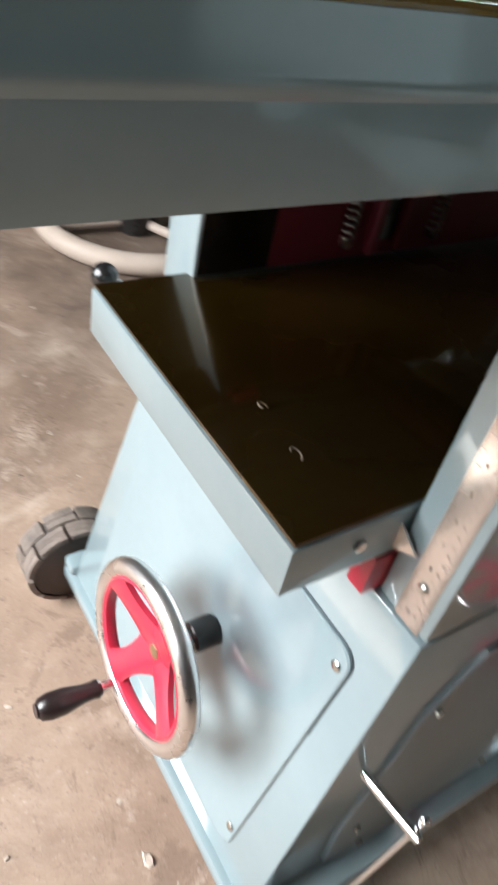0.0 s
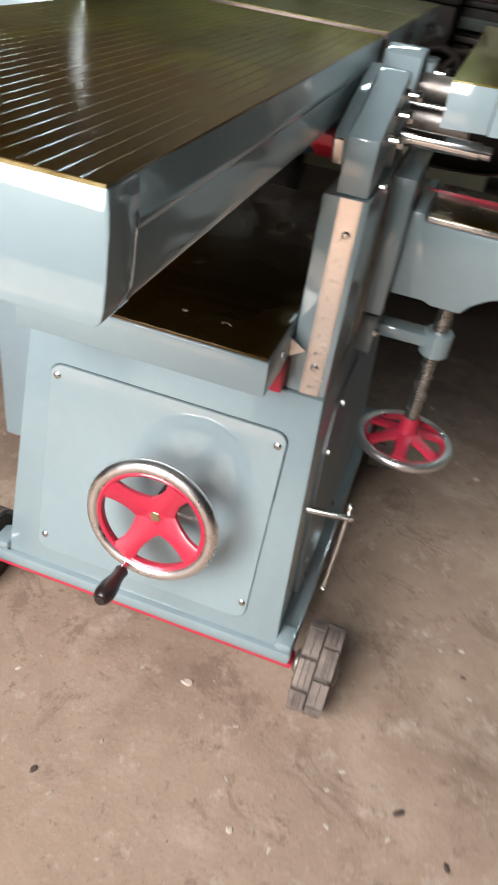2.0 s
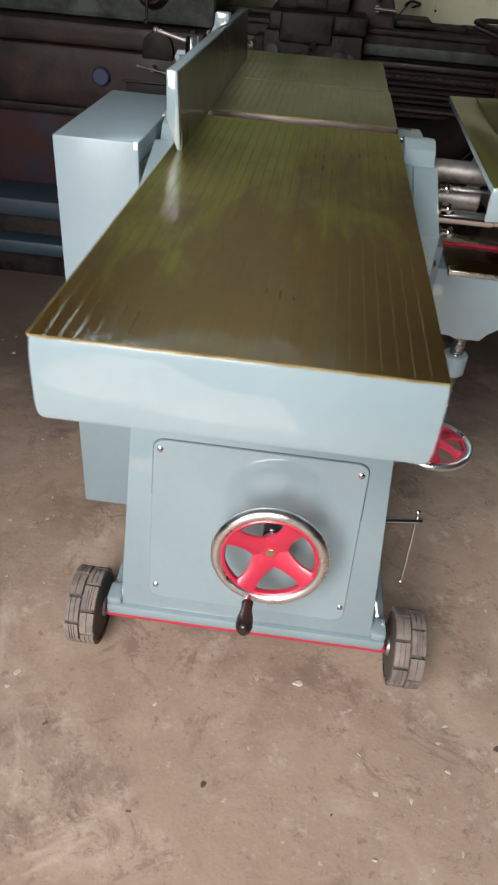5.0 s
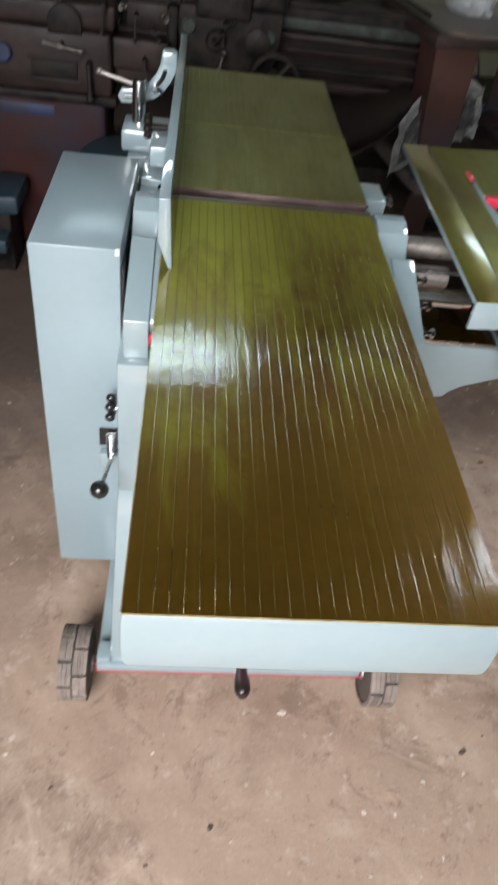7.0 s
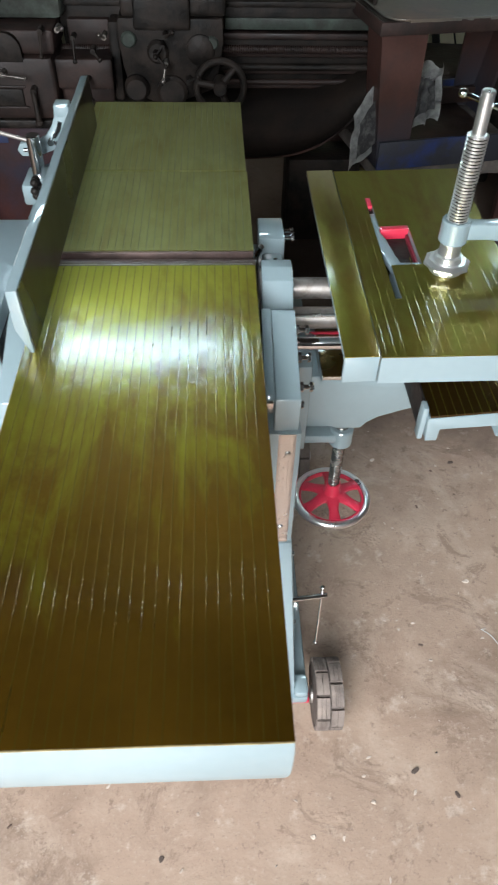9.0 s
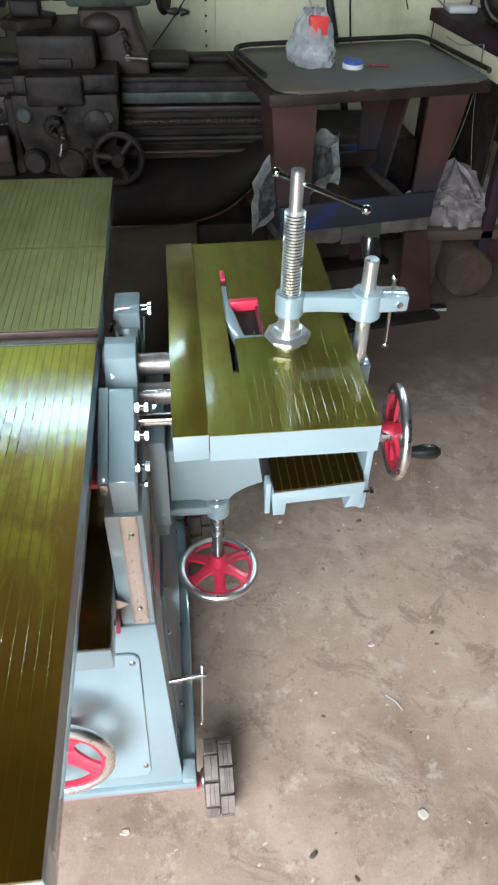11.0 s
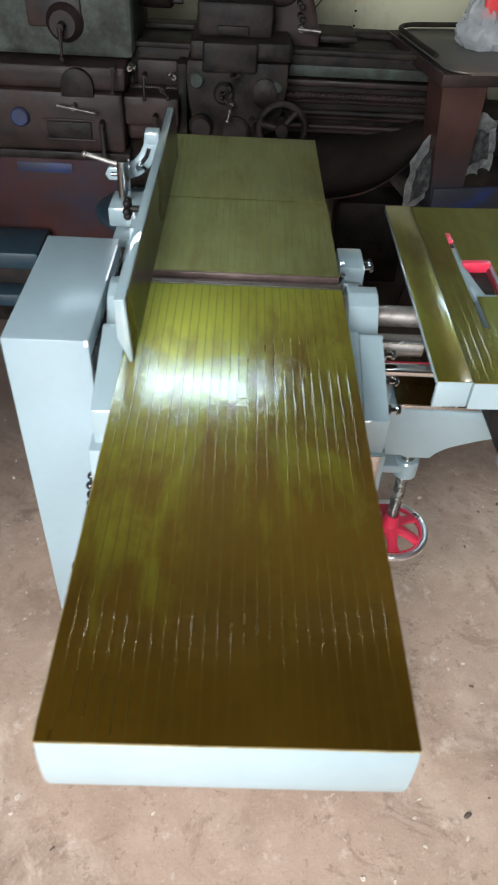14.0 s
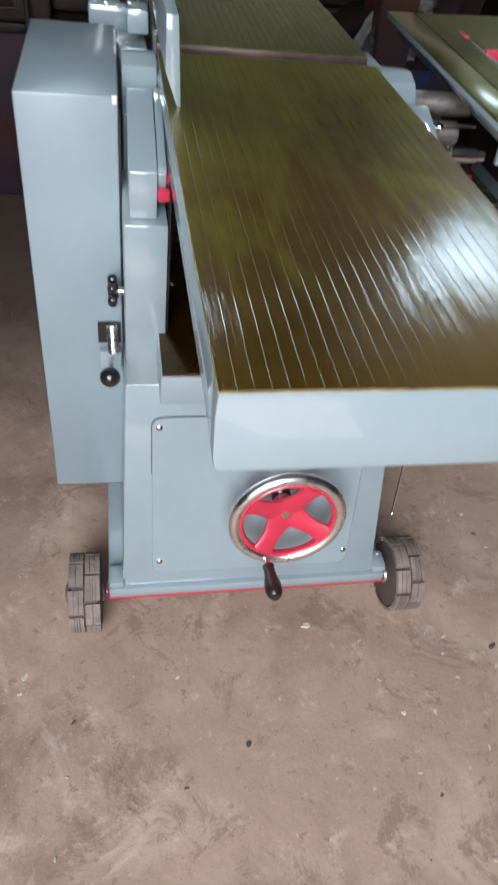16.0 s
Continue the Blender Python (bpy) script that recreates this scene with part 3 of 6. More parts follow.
def on_front(x, z, out=0.0):
    """A place on the sloping front face."""
    s = (z - 0.10) / 0.42
    return Vector((x, FB + (FT - FB) * s - out, z))


slope = math.atan2(FT - FB, 0.42)
FN = Vector((0, -math.cos(slope), math.sin(slope)))      # the front face's normal
# the sheet cover on the front, with rounded corners
bm = bmesh.new()
outline = []
for cx, cz, a0 in ((0.170, 0.447, 0), (-0.157, 0.447, 90), (-0.157, 0.158, 180), (0.170, 0.158, 270)):
    for k in range(5):
        a = radians(a0 + k * 22.5)
        outline.append((cx + 0.020 * math.cos(a), cz + 0.016 * math.sin(a)))
lo = [bm.verts.new(on_front(x, z, -0.001)) for x, z in outline]
hi = [bm.verts.new(on_front(x, z) + FN * 0.004) for x, z in outline]
inn = [bm.verts.new(on_front(x * 0.992, 0.305 + (z - 0.305) * 0.992) + FN * 0.0055) for x, z in outline]
for a, b in ((lo, hi), (hi, inn)):
    for i in range(len(a)):
        bm.faces.new((a[i], a[(i + 1) % len(a)], b[(i + 1) % len(a)], b[i]))
bm.faces.new(inn)
panel = part("front_cover", bm, PAINT, M)
# rim in dark colour: the cover's joint together with its shadow line
joint_rim = bmesh.new()
lo = [joint_rim.verts.new(on_front(0.0065 + (x - 0.0065) * 1.0075, 0.3025 + (z - 0.3025) * 1.008, -0.0005)) for x, z in outline]
hi = [joint_rim.verts.new(on_front(0.0065 + (x - 0.0065) * 1.0075, 0.3025 + (z - 0.3025) * 1.008) + FN * 0.0012) for x, z in outline]
joint_rim.faces.new(hi)
for i in range(len(lo)):
    joint_rim.faces.new((lo[i], lo[(i + 1) % len(lo)], hi[(i + 1) % len(lo)], hi[i]))
part("joint_rim", joint_rim, SEAM, panel, "dark joint and shadow line round the cover")
for x, z in ((-0.165, 0.446), (0.178, 0.443), (-0.163, 0.169), (0.181, 0.173)):
    screw(panel, on_front(x, z) + FN * 0.0055, FN, 0.0062, 0.003)

# cover on the side towards the slotting table
bm = bmesh.new()
def side_x(z):
    return 0.224 + (0.250 - 0.224) * (0.522 - z) / 0.422
outl = [(0.50, 0.15), (0.53, 0.13), (1.02, 0.13), (1.05, 0.16), (1.05, 0.42), (1.02, 0.46), (0.60, 0.46), (0.55, 0.40), (0.50, 0.22)]
lo = [bm.verts.new((side_x(z) - 0.001, y, z)) for y, z in outl]
hi = [bm.verts.new((side_x(z) + 0.006, y, z)) for y, z in outl]
bm.faces.new(hi)
for i in range(len(outl)):
    bm.faces.new((lo[i], lo[(i + 1) % len(outl)], hi[(i + 1) % len(outl)], hi[i]))
side = part("side_cover", bm, SHEET, M, smooth=20)
for y, z in ((0.53, 0.20), (0.565, 0.395), (0.63, 0.445), (0.80, 0.445), (1.0, 0.43), (1.02, 0.16), (0.75, 0.145), (0.55, 0.145)):
    bolt(side, (side_x(z) + 0.006, y, z), (1, 0, 0), 0.005, 0.004)
# crank rod of the side with its sliding bar
tk = part("clamp_spindle", rod((0.230, 0.505, 0.325), (0.306, 0.511, 0.330), 0.0055, 16, 0.001), CHROME, M)
bm = rod((0.297, 0.519, 0.344), (0.292, 0.484, 0.197), 0.0026, 10)
ball(bm, (0.297, 0.519, 0.344), 0.005)
ball(bm, (0.292, 0.484, 0.197), 0.0045)
part("sliding_bar", bm, CHROME, tk)

# side columns with the scale on one
rc = part("column", B(0.167, 0.223, 0.500, 1.04, 0.5235, 0.787, 0.004), PAINT, M)
lc = part("column", B(-0.216, -0.158, 0.490, 1.04, 0.5235, 0.787, 0.004), PAINT, M)
ruler = part("scale_rule", B(0.188, 0.2145, 0.4988, 0.4998, 0.5245, 0.7865), RULER, rc, "worn steel rule with engraved marks", smooth=0)
face = pose(0, 0, 0, 90, 0, 0)
bm = bmesh.new()
for i in range(1, 81):
    z = 0.7865 - i * 0.003175
    w = 0.0075 if i % 8 == 0 else (0.005 if i % 4 == 0 else 0.003)
    box(bm, 0.1882, 0.1882 + w, 0.4984, 0.49875, z - 0.0002, z + 0.0002)
for i in range(1, 131):
    z = 0.7865 - i * 0.002
    w = 0.0065 if i % 5 == 0 else 0.0035
    box(bm, 0.2143 - w, 0.2143, 0.4984, 0.49875, z - 0.00015, z + 0.00015)
bm2 = part("graduation", bm, ETCH, ruler, smooth=0)
for i in range(1, 11):
    words(str(i), 0.0060, Matrix.Translation((0.1985, 0.4984, 0.7865 - i * 0.0254 + 0.004)) @ face, ETCH, ruler)
for i in range(1, 26):
    words(str(i), 0.0036, Matrix.Translation((0.2055, 0.4984, 0.7865 - i * 0.01 + 0.002)) @ face, ETCH, ruler)
screw(ruler, (0.2035, 0.4987, 0.746), (0, -1, 0), 0.0055, 0.003)
screw(ruler, (0.201, 0.4987, 0.567), (0, -1, 0), 0.0055, 0.003)

# bearing caps along the tops of the columns
for s, x0, x1 in ((1, 0.181, 0.2175), (-1, -0.208, -0.1725)):
    bm = bmesh.new()
    prism(bm, [(0.505, 0.788), (0.505, 0.850), (0.645, 0.901), (0.652, 0.901), (0.652, 0.788)], x0, x1, "x", 0.0025)
    cap = part("slide_way", bm, PAINT, M)
    bm = bmesh.new()
    outl = [(0.6545, 0.788), (0.6545, 0.866), (0.690, 0.872), (0.700, 0.884), (0.718, 0.908), (0.745, 0.9165), (0.768, 0.9155), (0.784, 0.904), (0.795, 0.880), (0.812, 0.872), (0.812, 0.788)]
    hx0, hx1 = (0.171, 0.220) if s > 0 else (-0.212, -0.163)
    prism(bm, outl, hx0, hx1, "x", 0.002)
    hsg = part("bearing_housing", bm, PAINT, M)
    part("oil_hole", rod(((hx0 + hx1) / 2, 0.7785, 0.905), ((hx0 + hx1) / 2, 0.7795, 0.9105), 0.003, 12), BLACK, hsg)
    part("housing_ring", ring(wheel_pose((hx0 - 0.001 if s > 0 else hx1 + 0.001, 0.745, 0.885), (1, 0, 0)), 0.020, 0.004, 28, 8), DULL, hsg)
    part("slide_way", B(x0, x1, 0.813, 0.886, 0.788, 0.858, 0.004), PAINT, M)
    far = part("slide_way", B(x0 - 0.006, x1 + 0.004, 0.888, 0.965, 0.788, 0.884, 0.004), PAINT, M)
    part("gib_screw", rod((s * 0.171, 0.872, 0.862), (s * 0.178, 0.862, 0.884), 0.005, 12), CHROME, far)
    gx = (0.1662, 0.1802) if s > 0 else (-0.1717, -0.1612)
    part("gib_strip", prism(bmesh.new(), [(0.518, 0.818), (0.509, 0.846), (0.515, 0.853), (0.652, 0.903), (0.652, 0.868)], gx[0], gx[1], "x", 0.001), PAINT, M)
    if s > 0:
        part("gib_end", prism(bmesh.new(), [(0.5165, 0.8185), (0.508, 0.8455), (0.5045, 0.8440), (0.5125, 0.8170)], gx[0] + 0.002, gx[1] - 0.002, "x", 0.0005), RULER, M, "bare copper-coloured gib end")
    else:
        part("wedge_tip", prism(bmesh.new(), [(0.517, 0.812), (0.5085, 0.830), (0.500, 0.825), (0.5035, 0.812)], -0.1722, -0.1520, "x", 0.002), RED, M, "red painted wedge tip")
    part("slide_wedge", prism(bmesh.new(), [(0.545, 0.846), (0.545, 0.818), (0.70, 0.872), (0.70, 0.846 + 0.05)], min(s * 0.134, s * 0.160), max(s * 0.134, s * 0.160), "x", 0.002), PAINT, M)
    part("wedge_tip", prism(bmesh.new(), [(0.507, 0.846), (0.513, 0.832), (0.5445, 0.812), (0.5445, 0.846)], min(s * 0.140, s * 0.1605), max(s * 0.140, 0.1655 if s > 0 else s * 0.1605), "x", 0.002), RED, M, "red painted wedge tip")
for y, z in ((0.535, 0.848), (0.580, 0.866), (0.628, 0.880)):
    bolt(M, (0.217, y, z), (1, 0, 0), 0.0074, 0.006, 0.015, CHROME)
    part("lock_nut", turned(bmesh.new(), (0.218, y, z), (0.223, y, z), [(0, 0.0078), (1, 0.0078)], 6), CHROME, M)
bolt(M, (0.214, 0.56, 0.79), (1, 0, 0), 0.006, 0.005, 0.012, CHROME)
for k in range(3):
    bolt(M, (0.221, 0.918 + k * 0.013, 0.868), (1, 0, 0), 0.0068, 0.006, 0.014, CHROME)
# shafts between the housing and the slotting table
# drive shaft and spindle take dull steel, holding their shade in the material
part("drive_shaft", rod((0.218, 0.752, 0.872), (0.330, 0.752, 0.872), 0.0175, 24, 0.001), DULL, M, "dull steel drive shaft")
sh = part("table_rod", rod((0.218, 0.663, 0.828), (0.320, 0.663, 0.828), 0.0105, 24, 0.001), CHROME, M)
part("rod_collar", rod((0.320, 0.663, 0.828), (0.334, 0.663, 0.828), 0.0085, 20, 0.001), CHROME, sh)
part("spindle", rod((0.218, 0.712, 0.842), (0.30, 0.712, 0.842), 0.018, 24, 0.001), DULL, M, "dull spindle, darkened for its shade")
part("tie_rod", rod((0.218, 0.69, 0.862), (0.32, 0.69, 0.862), 0.003, 10), STEEL, M)

# thicknessing bed between the columns
bed = part("thicknessing_bed", B(-0.171, 0.1645, 0.393, 1.02, 0.568, 0.6165, 0.0025), PAINT, M)
part("bed_top", B(-0.1685, 0.162, 0.3955, 1.018, 0.6166, 0.6206, 0.0008), OILED3, bed, "dark brown oiled iron bed surface")
ptr = part("pointer", prism(bmesh.new(), [(0.1652, 0.602), (0.1652, 0.576), (0.186, 0.589)], 0.4935, 0.4955, "y"), RULER, bed, "copper-coloured pointer")
bolt(bed, (0.1645, 0.455, 0.597), (1, 0, 0), 0.006, 0.004)
part("bed_rail", B(0.146, 0.166, 0.482, 0.56, 0.524, 0.567, 0.002), RED, M, "red painted bed rail")
part("bed_column", rod((0, 0.70, 0.5225), (0, 0.70, 0.567), 0.05, 24), DULL, M)
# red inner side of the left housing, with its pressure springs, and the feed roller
# cheek and ribs carry their shade in the darker red
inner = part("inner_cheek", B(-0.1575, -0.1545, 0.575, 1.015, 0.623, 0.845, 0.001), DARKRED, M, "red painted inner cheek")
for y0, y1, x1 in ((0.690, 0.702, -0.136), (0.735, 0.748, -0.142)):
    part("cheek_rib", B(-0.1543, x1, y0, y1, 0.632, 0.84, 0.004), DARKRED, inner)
part("guide_slot", B(-0.1543, -0.1530, 0.7025, 0.7345, 0.64, 0.84), BLACK, inner)
for y in (0.663, 0.790):
    part("pressure_spring", spring((-0.1455, y, 0.650), (-0.1455, y, 0.76), 0.0065, 0.0016, 14), DULL, M)
    bolt(M, (-0.1455, y, 0.650), (0, 0, -1), 0.007, 0.008)
part("feed_roller", rod((-0.138, 0.76, 0.80), (0.165, 0.76, 0.80), 0.022, 24), GRIME, M)
# black plate added for the dark gap before the red cheek
part("dark_gap_plate", B(-0.1575, -0.1550, 0.4925, 0.5745, 0.623, 0.845, 0.001), GRIME, M)


def grooved_top(name, x0, x1, y0, y1, z, thick, pitch, groove, depth, material, parent, first=None, label="", tilt=None, fill=None):
    """A slab whose top carries fine grooves along y."""
    xs = []
    x = (first if first is not None else x0 + pitch)
    top = [(x0, z)]
    while x < x1 - pitch * 0.4:
        top += [(x - groove / 2 * math.cos(math.pi * k / 8), z - depth * math.sin(math.pi * k / 8)) for k in range(9)]
        x += pitch
    top.append((x1, z))
    bm = bmesh.new()
    outline = top + [(x1, z - thick), (x0, z - thick)]
    a = [bm.verts.new((p[0], y0, p[1])) for p in outline]
    b = [bm.verts.new((p[0], y1, p[1])) for p in outline]
    bm.faces.new(a)
    bm.faces.new(list(reversed(b)))
    for i in range(len(outline)):
        j = (i + 1) % len(outline)
        bm.faces.new((a[i], b[i], b[j], a[j]))
    if tilt:
        for v in bm.verts:
            v.co.z += tilt(v.co.x, v.co.y)
    ob = part(name, bm, material, parent, label, smooth=30)
    ob.data.materials.append(fill or GROOVE)
    for f in ob.data.polygons:      # the walls and floors of the grooves
        f.material_index = 1 if f.center.z < z + (tilt(f.center.x, f.center.y) if tilt else 0) - depth * 0.1 and f.normal.z > 0.2 else 0
    return ob


TZ = 0.9215
# infeed table
bm = bmesh.new()
half = [(0.1606, 0.9196), (0.1618, 0.908), (0.1622, 0.896), (0.1618, 0.873), (0.1611, 0.857), (0.1594, 0.8495), (0.1555, 0.8462)]
outl = [(-x, z) for x, z in reversed(half)] + half
prism(bm, outl, 0.0, 0.0345, "y", 0.0018)
for v in bm.verts:
    v.co.y -= (0.9196 - v.co.z) * 0.06
infeed = part("infeed_table", bm, PAINT, M)
for s in (-1, 1):
    b_ = bmesh.new()
    prism(b_, [(s * 0.1605, 0.9195), (s * 0.1614, 0.904), (s * 0.1629, 0.8985), (s * 0.1633, 0.8955), (s * 0.1627, 0.8925), (s * 0.1608, 0.889), (s * 0.1602, 0.858), (s * 0.1575, 0.849), (s * 0.150, 0.8465), (s * 0.148, 0.8465), (s * 0.148, 0.9195)], 0.0305, 0.742, "y")
    part("table_side", b_, SIDEPAINT, infeed, smooth=25)
part("table_web", B(-0.147, 0.147, 0.0305, 0.735, 0.885, 0.9195), PAINT, infeed)
grooved_top("table_top", -0.1605, 0.1605, 0.0, 0.742, TZ, 0.0018, 0.01228, 0.0011, 0.00022, OILED, infeed, label="amber oiled iron with fine grooves")
# the film is rubbed off along the near edge and one side
part("worn_edge", worn(B(-0.1600, 0.1600, -0.0012, -0.0003, TZ - 0.0020, TZ - 0.0002), 0.0004, 60, 12), WORNEDGE, infeed, "pale rubbed edge of the table")
part("worn_edge", worn(B(-0.1617, -0.1607, 0.0, 0.742, TZ - 0.0024, TZ - 0.0002), 0.0003, 60, 14), WORNEDGE, infeed, "pale rubbed edge of the table")
# outfeed table and its extension
out = part("outfeed_table", B(-0.160, 0.160, 0.787, 1.0695, 0.868, 0.9195, 0.001), PAINT, M)
grooved_top("table_top", -0.1605, 0.1605, 0.787, 1.070, TZ, 0.0018, 0.01228, 0.0012, 0.0005, OILED2, out, fill=GROOVE2, label="olive oiled iron with fine grooves")
ext = part("outfeed_extension", B(-0.160, 0.158, 1.0735, 1.412, 0.872, 0.9195, 0.001), PAINT, M)
grooved_top("table_top", -0.1605, 0.1585, 1.0735, 1.4125, TZ, 0.0018, 0.01228, 0.0012, 0.0005, OILED2, ext, fill=GROOVE2, label="olive oiled iron with fine grooves")
# the cutter block in its gap
cb = part("cutter_block", rod((-0.163, 0.765, 0.889), (0.163, 0.765, 0.889), 0.026, 32), CUTTER, M, "rust-brown cutter block")
part("cutter_knife", B(-0.158, 0.158, 0.754, 0.7565, 0.905, 0.9155), DULL, cb)
part("table_lip", B(-0.160, 0.160, 0.742, 0.747, 0.905, 0.9208, 0.001), CUTTER, infeed)
part("table_lip", B(-0.160, 0.160, 0.782, 0.787, 0.905, 0.9208, 0.001), CUTTER, out)


# ---- handwheels ----
def handwheel(name, m, R, tube, spokes, turn, parent, dish=0.0, handle=None, hub_r=0.021, grip_mat=None, wide=1.0):
    """A wheel in the local xy plane of m, its outer side towards +z: hub mesh, with rim, spokes and handle as sub-parts."""
    hub = part(name, turned(bmesh.new(), m @ Vector((0, 0, dish - 0.026)), m @ Vector((0, 0, dish + 0.008)), [(0, hub_r * 0.8), (0.5, hub_r), (0.92, hub_r * 1.08), (1, hub_r)], 28), RED, parent, "red hub")
    part("shaft_end", turned(bmesh.new(), m @ Vector((0, 0, dish + 0.007)), m @ Vector((0, 0, dish + 0.0092)), [(0, 0.0088), (0.8, 0.0086), (1, 0.0078)], 6), NUTBRASS, hub, "dull brass nut", smooth=10)
    part("rim", ring(m, R - tube, tube, 56, 14), RIMMETAL, hub, "polished chrome rim")
    part("inner_rim", ring(m, R - 1.95 * tube, tube * 0.5, 56, 8, 1.5), RED, hub, "red inner rim")
    for k in range(spokes):
        a = turn + 2 * math.pi * k / spokes
        bm = bmesh.new()
        rows = []
        for i in range(9):
            s = i / 8
            r = hub_r * 0.55 + (R - 2.2 * tube - hub_r * 0.55) * s
            w = 0.0108 + 0.016 * (1 - s) ** 2.2 + 0.009 * s**3
            w *= wide * R / 0.1
            z = dish * (1 - s) + 0.004
            th = 0.0045
            ca, sa = math.cos(a), math.sin(a)
            rows.append([bm.verts.new(m @ Vector((r * ca - q * w * sa, r * sa + q * w * ca, z + zz - abs(q) * 0.001))) for q, zz in ((-1, -th), (-1, th * 0.4), (-0.6, th), (0.6, th), (1, th * 0.4), (1, -th))])
        for p, q in zip(rows, rows[1:]):
            for j in range(6):
                bm.faces.new((p[j], p[(j + 1) % 6], q[(j + 1) % 6], q[j]))
        bm.faces.new(rows[0])
        bm.faces.new(rows[-1])
        part("spoke", bm, RED, hub)
    if handle is not None:
        ca, sa = math.cos(handle), math.sin(handle)
        c = Vector(((R - tube) * ca, (R - tube) * sa, 0))
        part("handle_pin", rod(m @ (c + Vector((0, 0, 0.004))), m @ (c + Vector((0, 0, 0.026))), 0.0055, 14), CHROME, hub)
        part("handle", turned(bmesh.new(), m @ (c + Vector((0, 0, 0.022))), m @ (c + Vector((0, 0, 0.092))), [(0, 0.0085), (0.05, 0.0105), (0.14, 0.0095), (0.30, 0.0100), (0.58, 0.0140), (0.80, 0.0142), (0.93, 0.0115), (0.97, 0.008), (1, 0.0075)], 20), grip_mat or GRIP, hub, "dark turned grip")
    return hub


HUB = Vector((0.042, 0.372, 0.330))
WN = Vector((0, -math.cos(radians(5.5)), math.sin(radians(5.5))))
handwheel("handwheel", wheel_pose(HUB, WN), 0.100, 0.0105, 4, radians(62), M, -0.020, radians(-108))
part("wheel_shaft", rod((0.042, 0.405, 0.327), on_front(0.042, 0.325) + FN * 0.004, 0.011, 20), STEEL, M)
part("shaft_boss", rod((0.042, 0.424, 0.326), on_front(0.042, 0.325) + FN * 0.004, 0.017, 24, 0.002), BLACK, M, "black shaft boss")

# ---- slotting table to the side ----
part("slide_plate", B(0.2275, 0.256, 0.662, 0.90, 0.584, 0.779, 0.003), PAINT, M)
part("slide_bar", B(0.2232, 0.2274, 0.675, 0.88, 0.54, 0.775), DULL, M)
bm = bmesh.new()
outl = [(0.2565, 0.609), (0.2565, 0.731), (0.276, 0.731), (0.279, 0.720), (0.42, 0.718), (0.56, 0.718), (0.56, 0.680), (0.50, 0.668), (0.44, 0.650), (0.392, 0.632), (0.372, 0.618), (0.362, 0.604), (0.318, 0.604), (0.306, 0.609)]
prism(bm, outl, 0.695, 0.880, "y", 0.003)
knee = part("knee_bracket", bm, PAINT, M)
part("knee_way", B(0.281, 0.425, 0.699, 0.876, 0.7205, 0.7285, 0.001), OILED3, knee, "dark oiled way")
part("way_edge", B(0.281, 0.425, 0.6965, 0.6985, 0.7205, 0.7275, 0.0005), STEEL, knee, "bare steel edge")
part("red_edge", B(0.262, 0.41, 0.817, 0.8205, 0.7286, 0.733), RED, knee, "red painted edge")
part("saddle", B(0.432, 0.548, 0.699, 0.876, 0.7185, 0.757, 0.003), PAINT, knee)
# nut bracket, lead screw and lower wheel
bm = B(0.2245, 0.345, 0.745, 0.785, 0.512, 0.534, 0.006)
turned(bm, (0.345, 0.765, 0.497), (0.345, 0.765, 0.540), [(0, 0.021), (0.08, 0.024), (0.92, 0.024), (1, 0.021)], 24)
part("nut_bracket", bm, PAINT, M)
part("lead_screw", threaded((0.345, 0.765, 0.345), (0.345, 0.765, 0.606), 0.0125, 0.0052, 0.0018), STEEL, M)
handwheel("lower_handwheel", wheel_pose((0.345, 0.765, 0.322), (0, 0, 1), (0, 1, 0)), 0.0865, 0.0085, 6, radians(90), M, 0.016, None, 0.018, None, 0.80)
part("hub_boss", turned(bmesh.new(), (0.345, 0.765, 0.345), (0.345, 0.765, 0.372), [(0, 0.0185), (0.3, 0.0165), (1, 0.0150)], 24), RED, M, "red hub boss")
bolt(M, (0.2505, 0.72, 0.53), (0, -1, 0), 0.006, 0.006)
part("nut_pad", B(0.2245, 0.25, 0.72, 0.80, 0.49, 0.555, 0.003), PAINT, M)

# cross slide below the saw slab
bm = bmesh.new()
prism(bm, [(0.409, 0.805), (0.545, 0.818), (0.545, 0.795), (0.543, 0.769), (0.519, 0.767), (0.526, 0.7905), (0.431, 0.7835), (0.430, 0.760), (0.412, 0.760)], 0.508, 1.02, "y", 0.0015)
slide = part("cross_slide", bm, PAINT, M)
def slide_tilt(x, y):
    return (x - 0.409) * 0.0956
grooved_top("slide_top", 0.412, 0.543, 0.5095, 1.018, 0.8095, 0.004, 0.0125, 0.0014, 0.0006, OILED3, slide, label="dark oiled iron slide surface", tilt=slide_tilt, fill=OILED4)
part("slide_stop", B(0.400, 0.4085, 0.512, 0.532, 0.760, 0.822, 0.002), PAINT, slide)
part("slide_gib", B(0.404, 0.4085, 0.533, 1.0, 0.765, 0.815, 0.001), GRIME, slide, "black gib strip")
for y in (0.60, 0.70, 0.80):
    bolt(slide, (0.5455, y, 0.785), (1, 0, 0), 0.006, 0.005, 0.008, CHROME)
part("slide_gib_bar", B(0.434, 0.521, 0.56, 0.59, 0.742, 0.7795, 0.002), PAINT, slide)
for x in (0.466, 0.506):
    bolt(slide, (x, 0.559, 0.768), (0, -1, 0), 0.0062, 0.005, 0.0, STEEL)
part("end_plate", B(0.546, 0.556, 0.525, 0.62, 0.745, 0.885, 0.002), PAINT, slide)

# saw slab with its opening
def slab_tilt(x, y):
    return (x - 0.272) * 0.052 + (y - 0.512) * 0.014


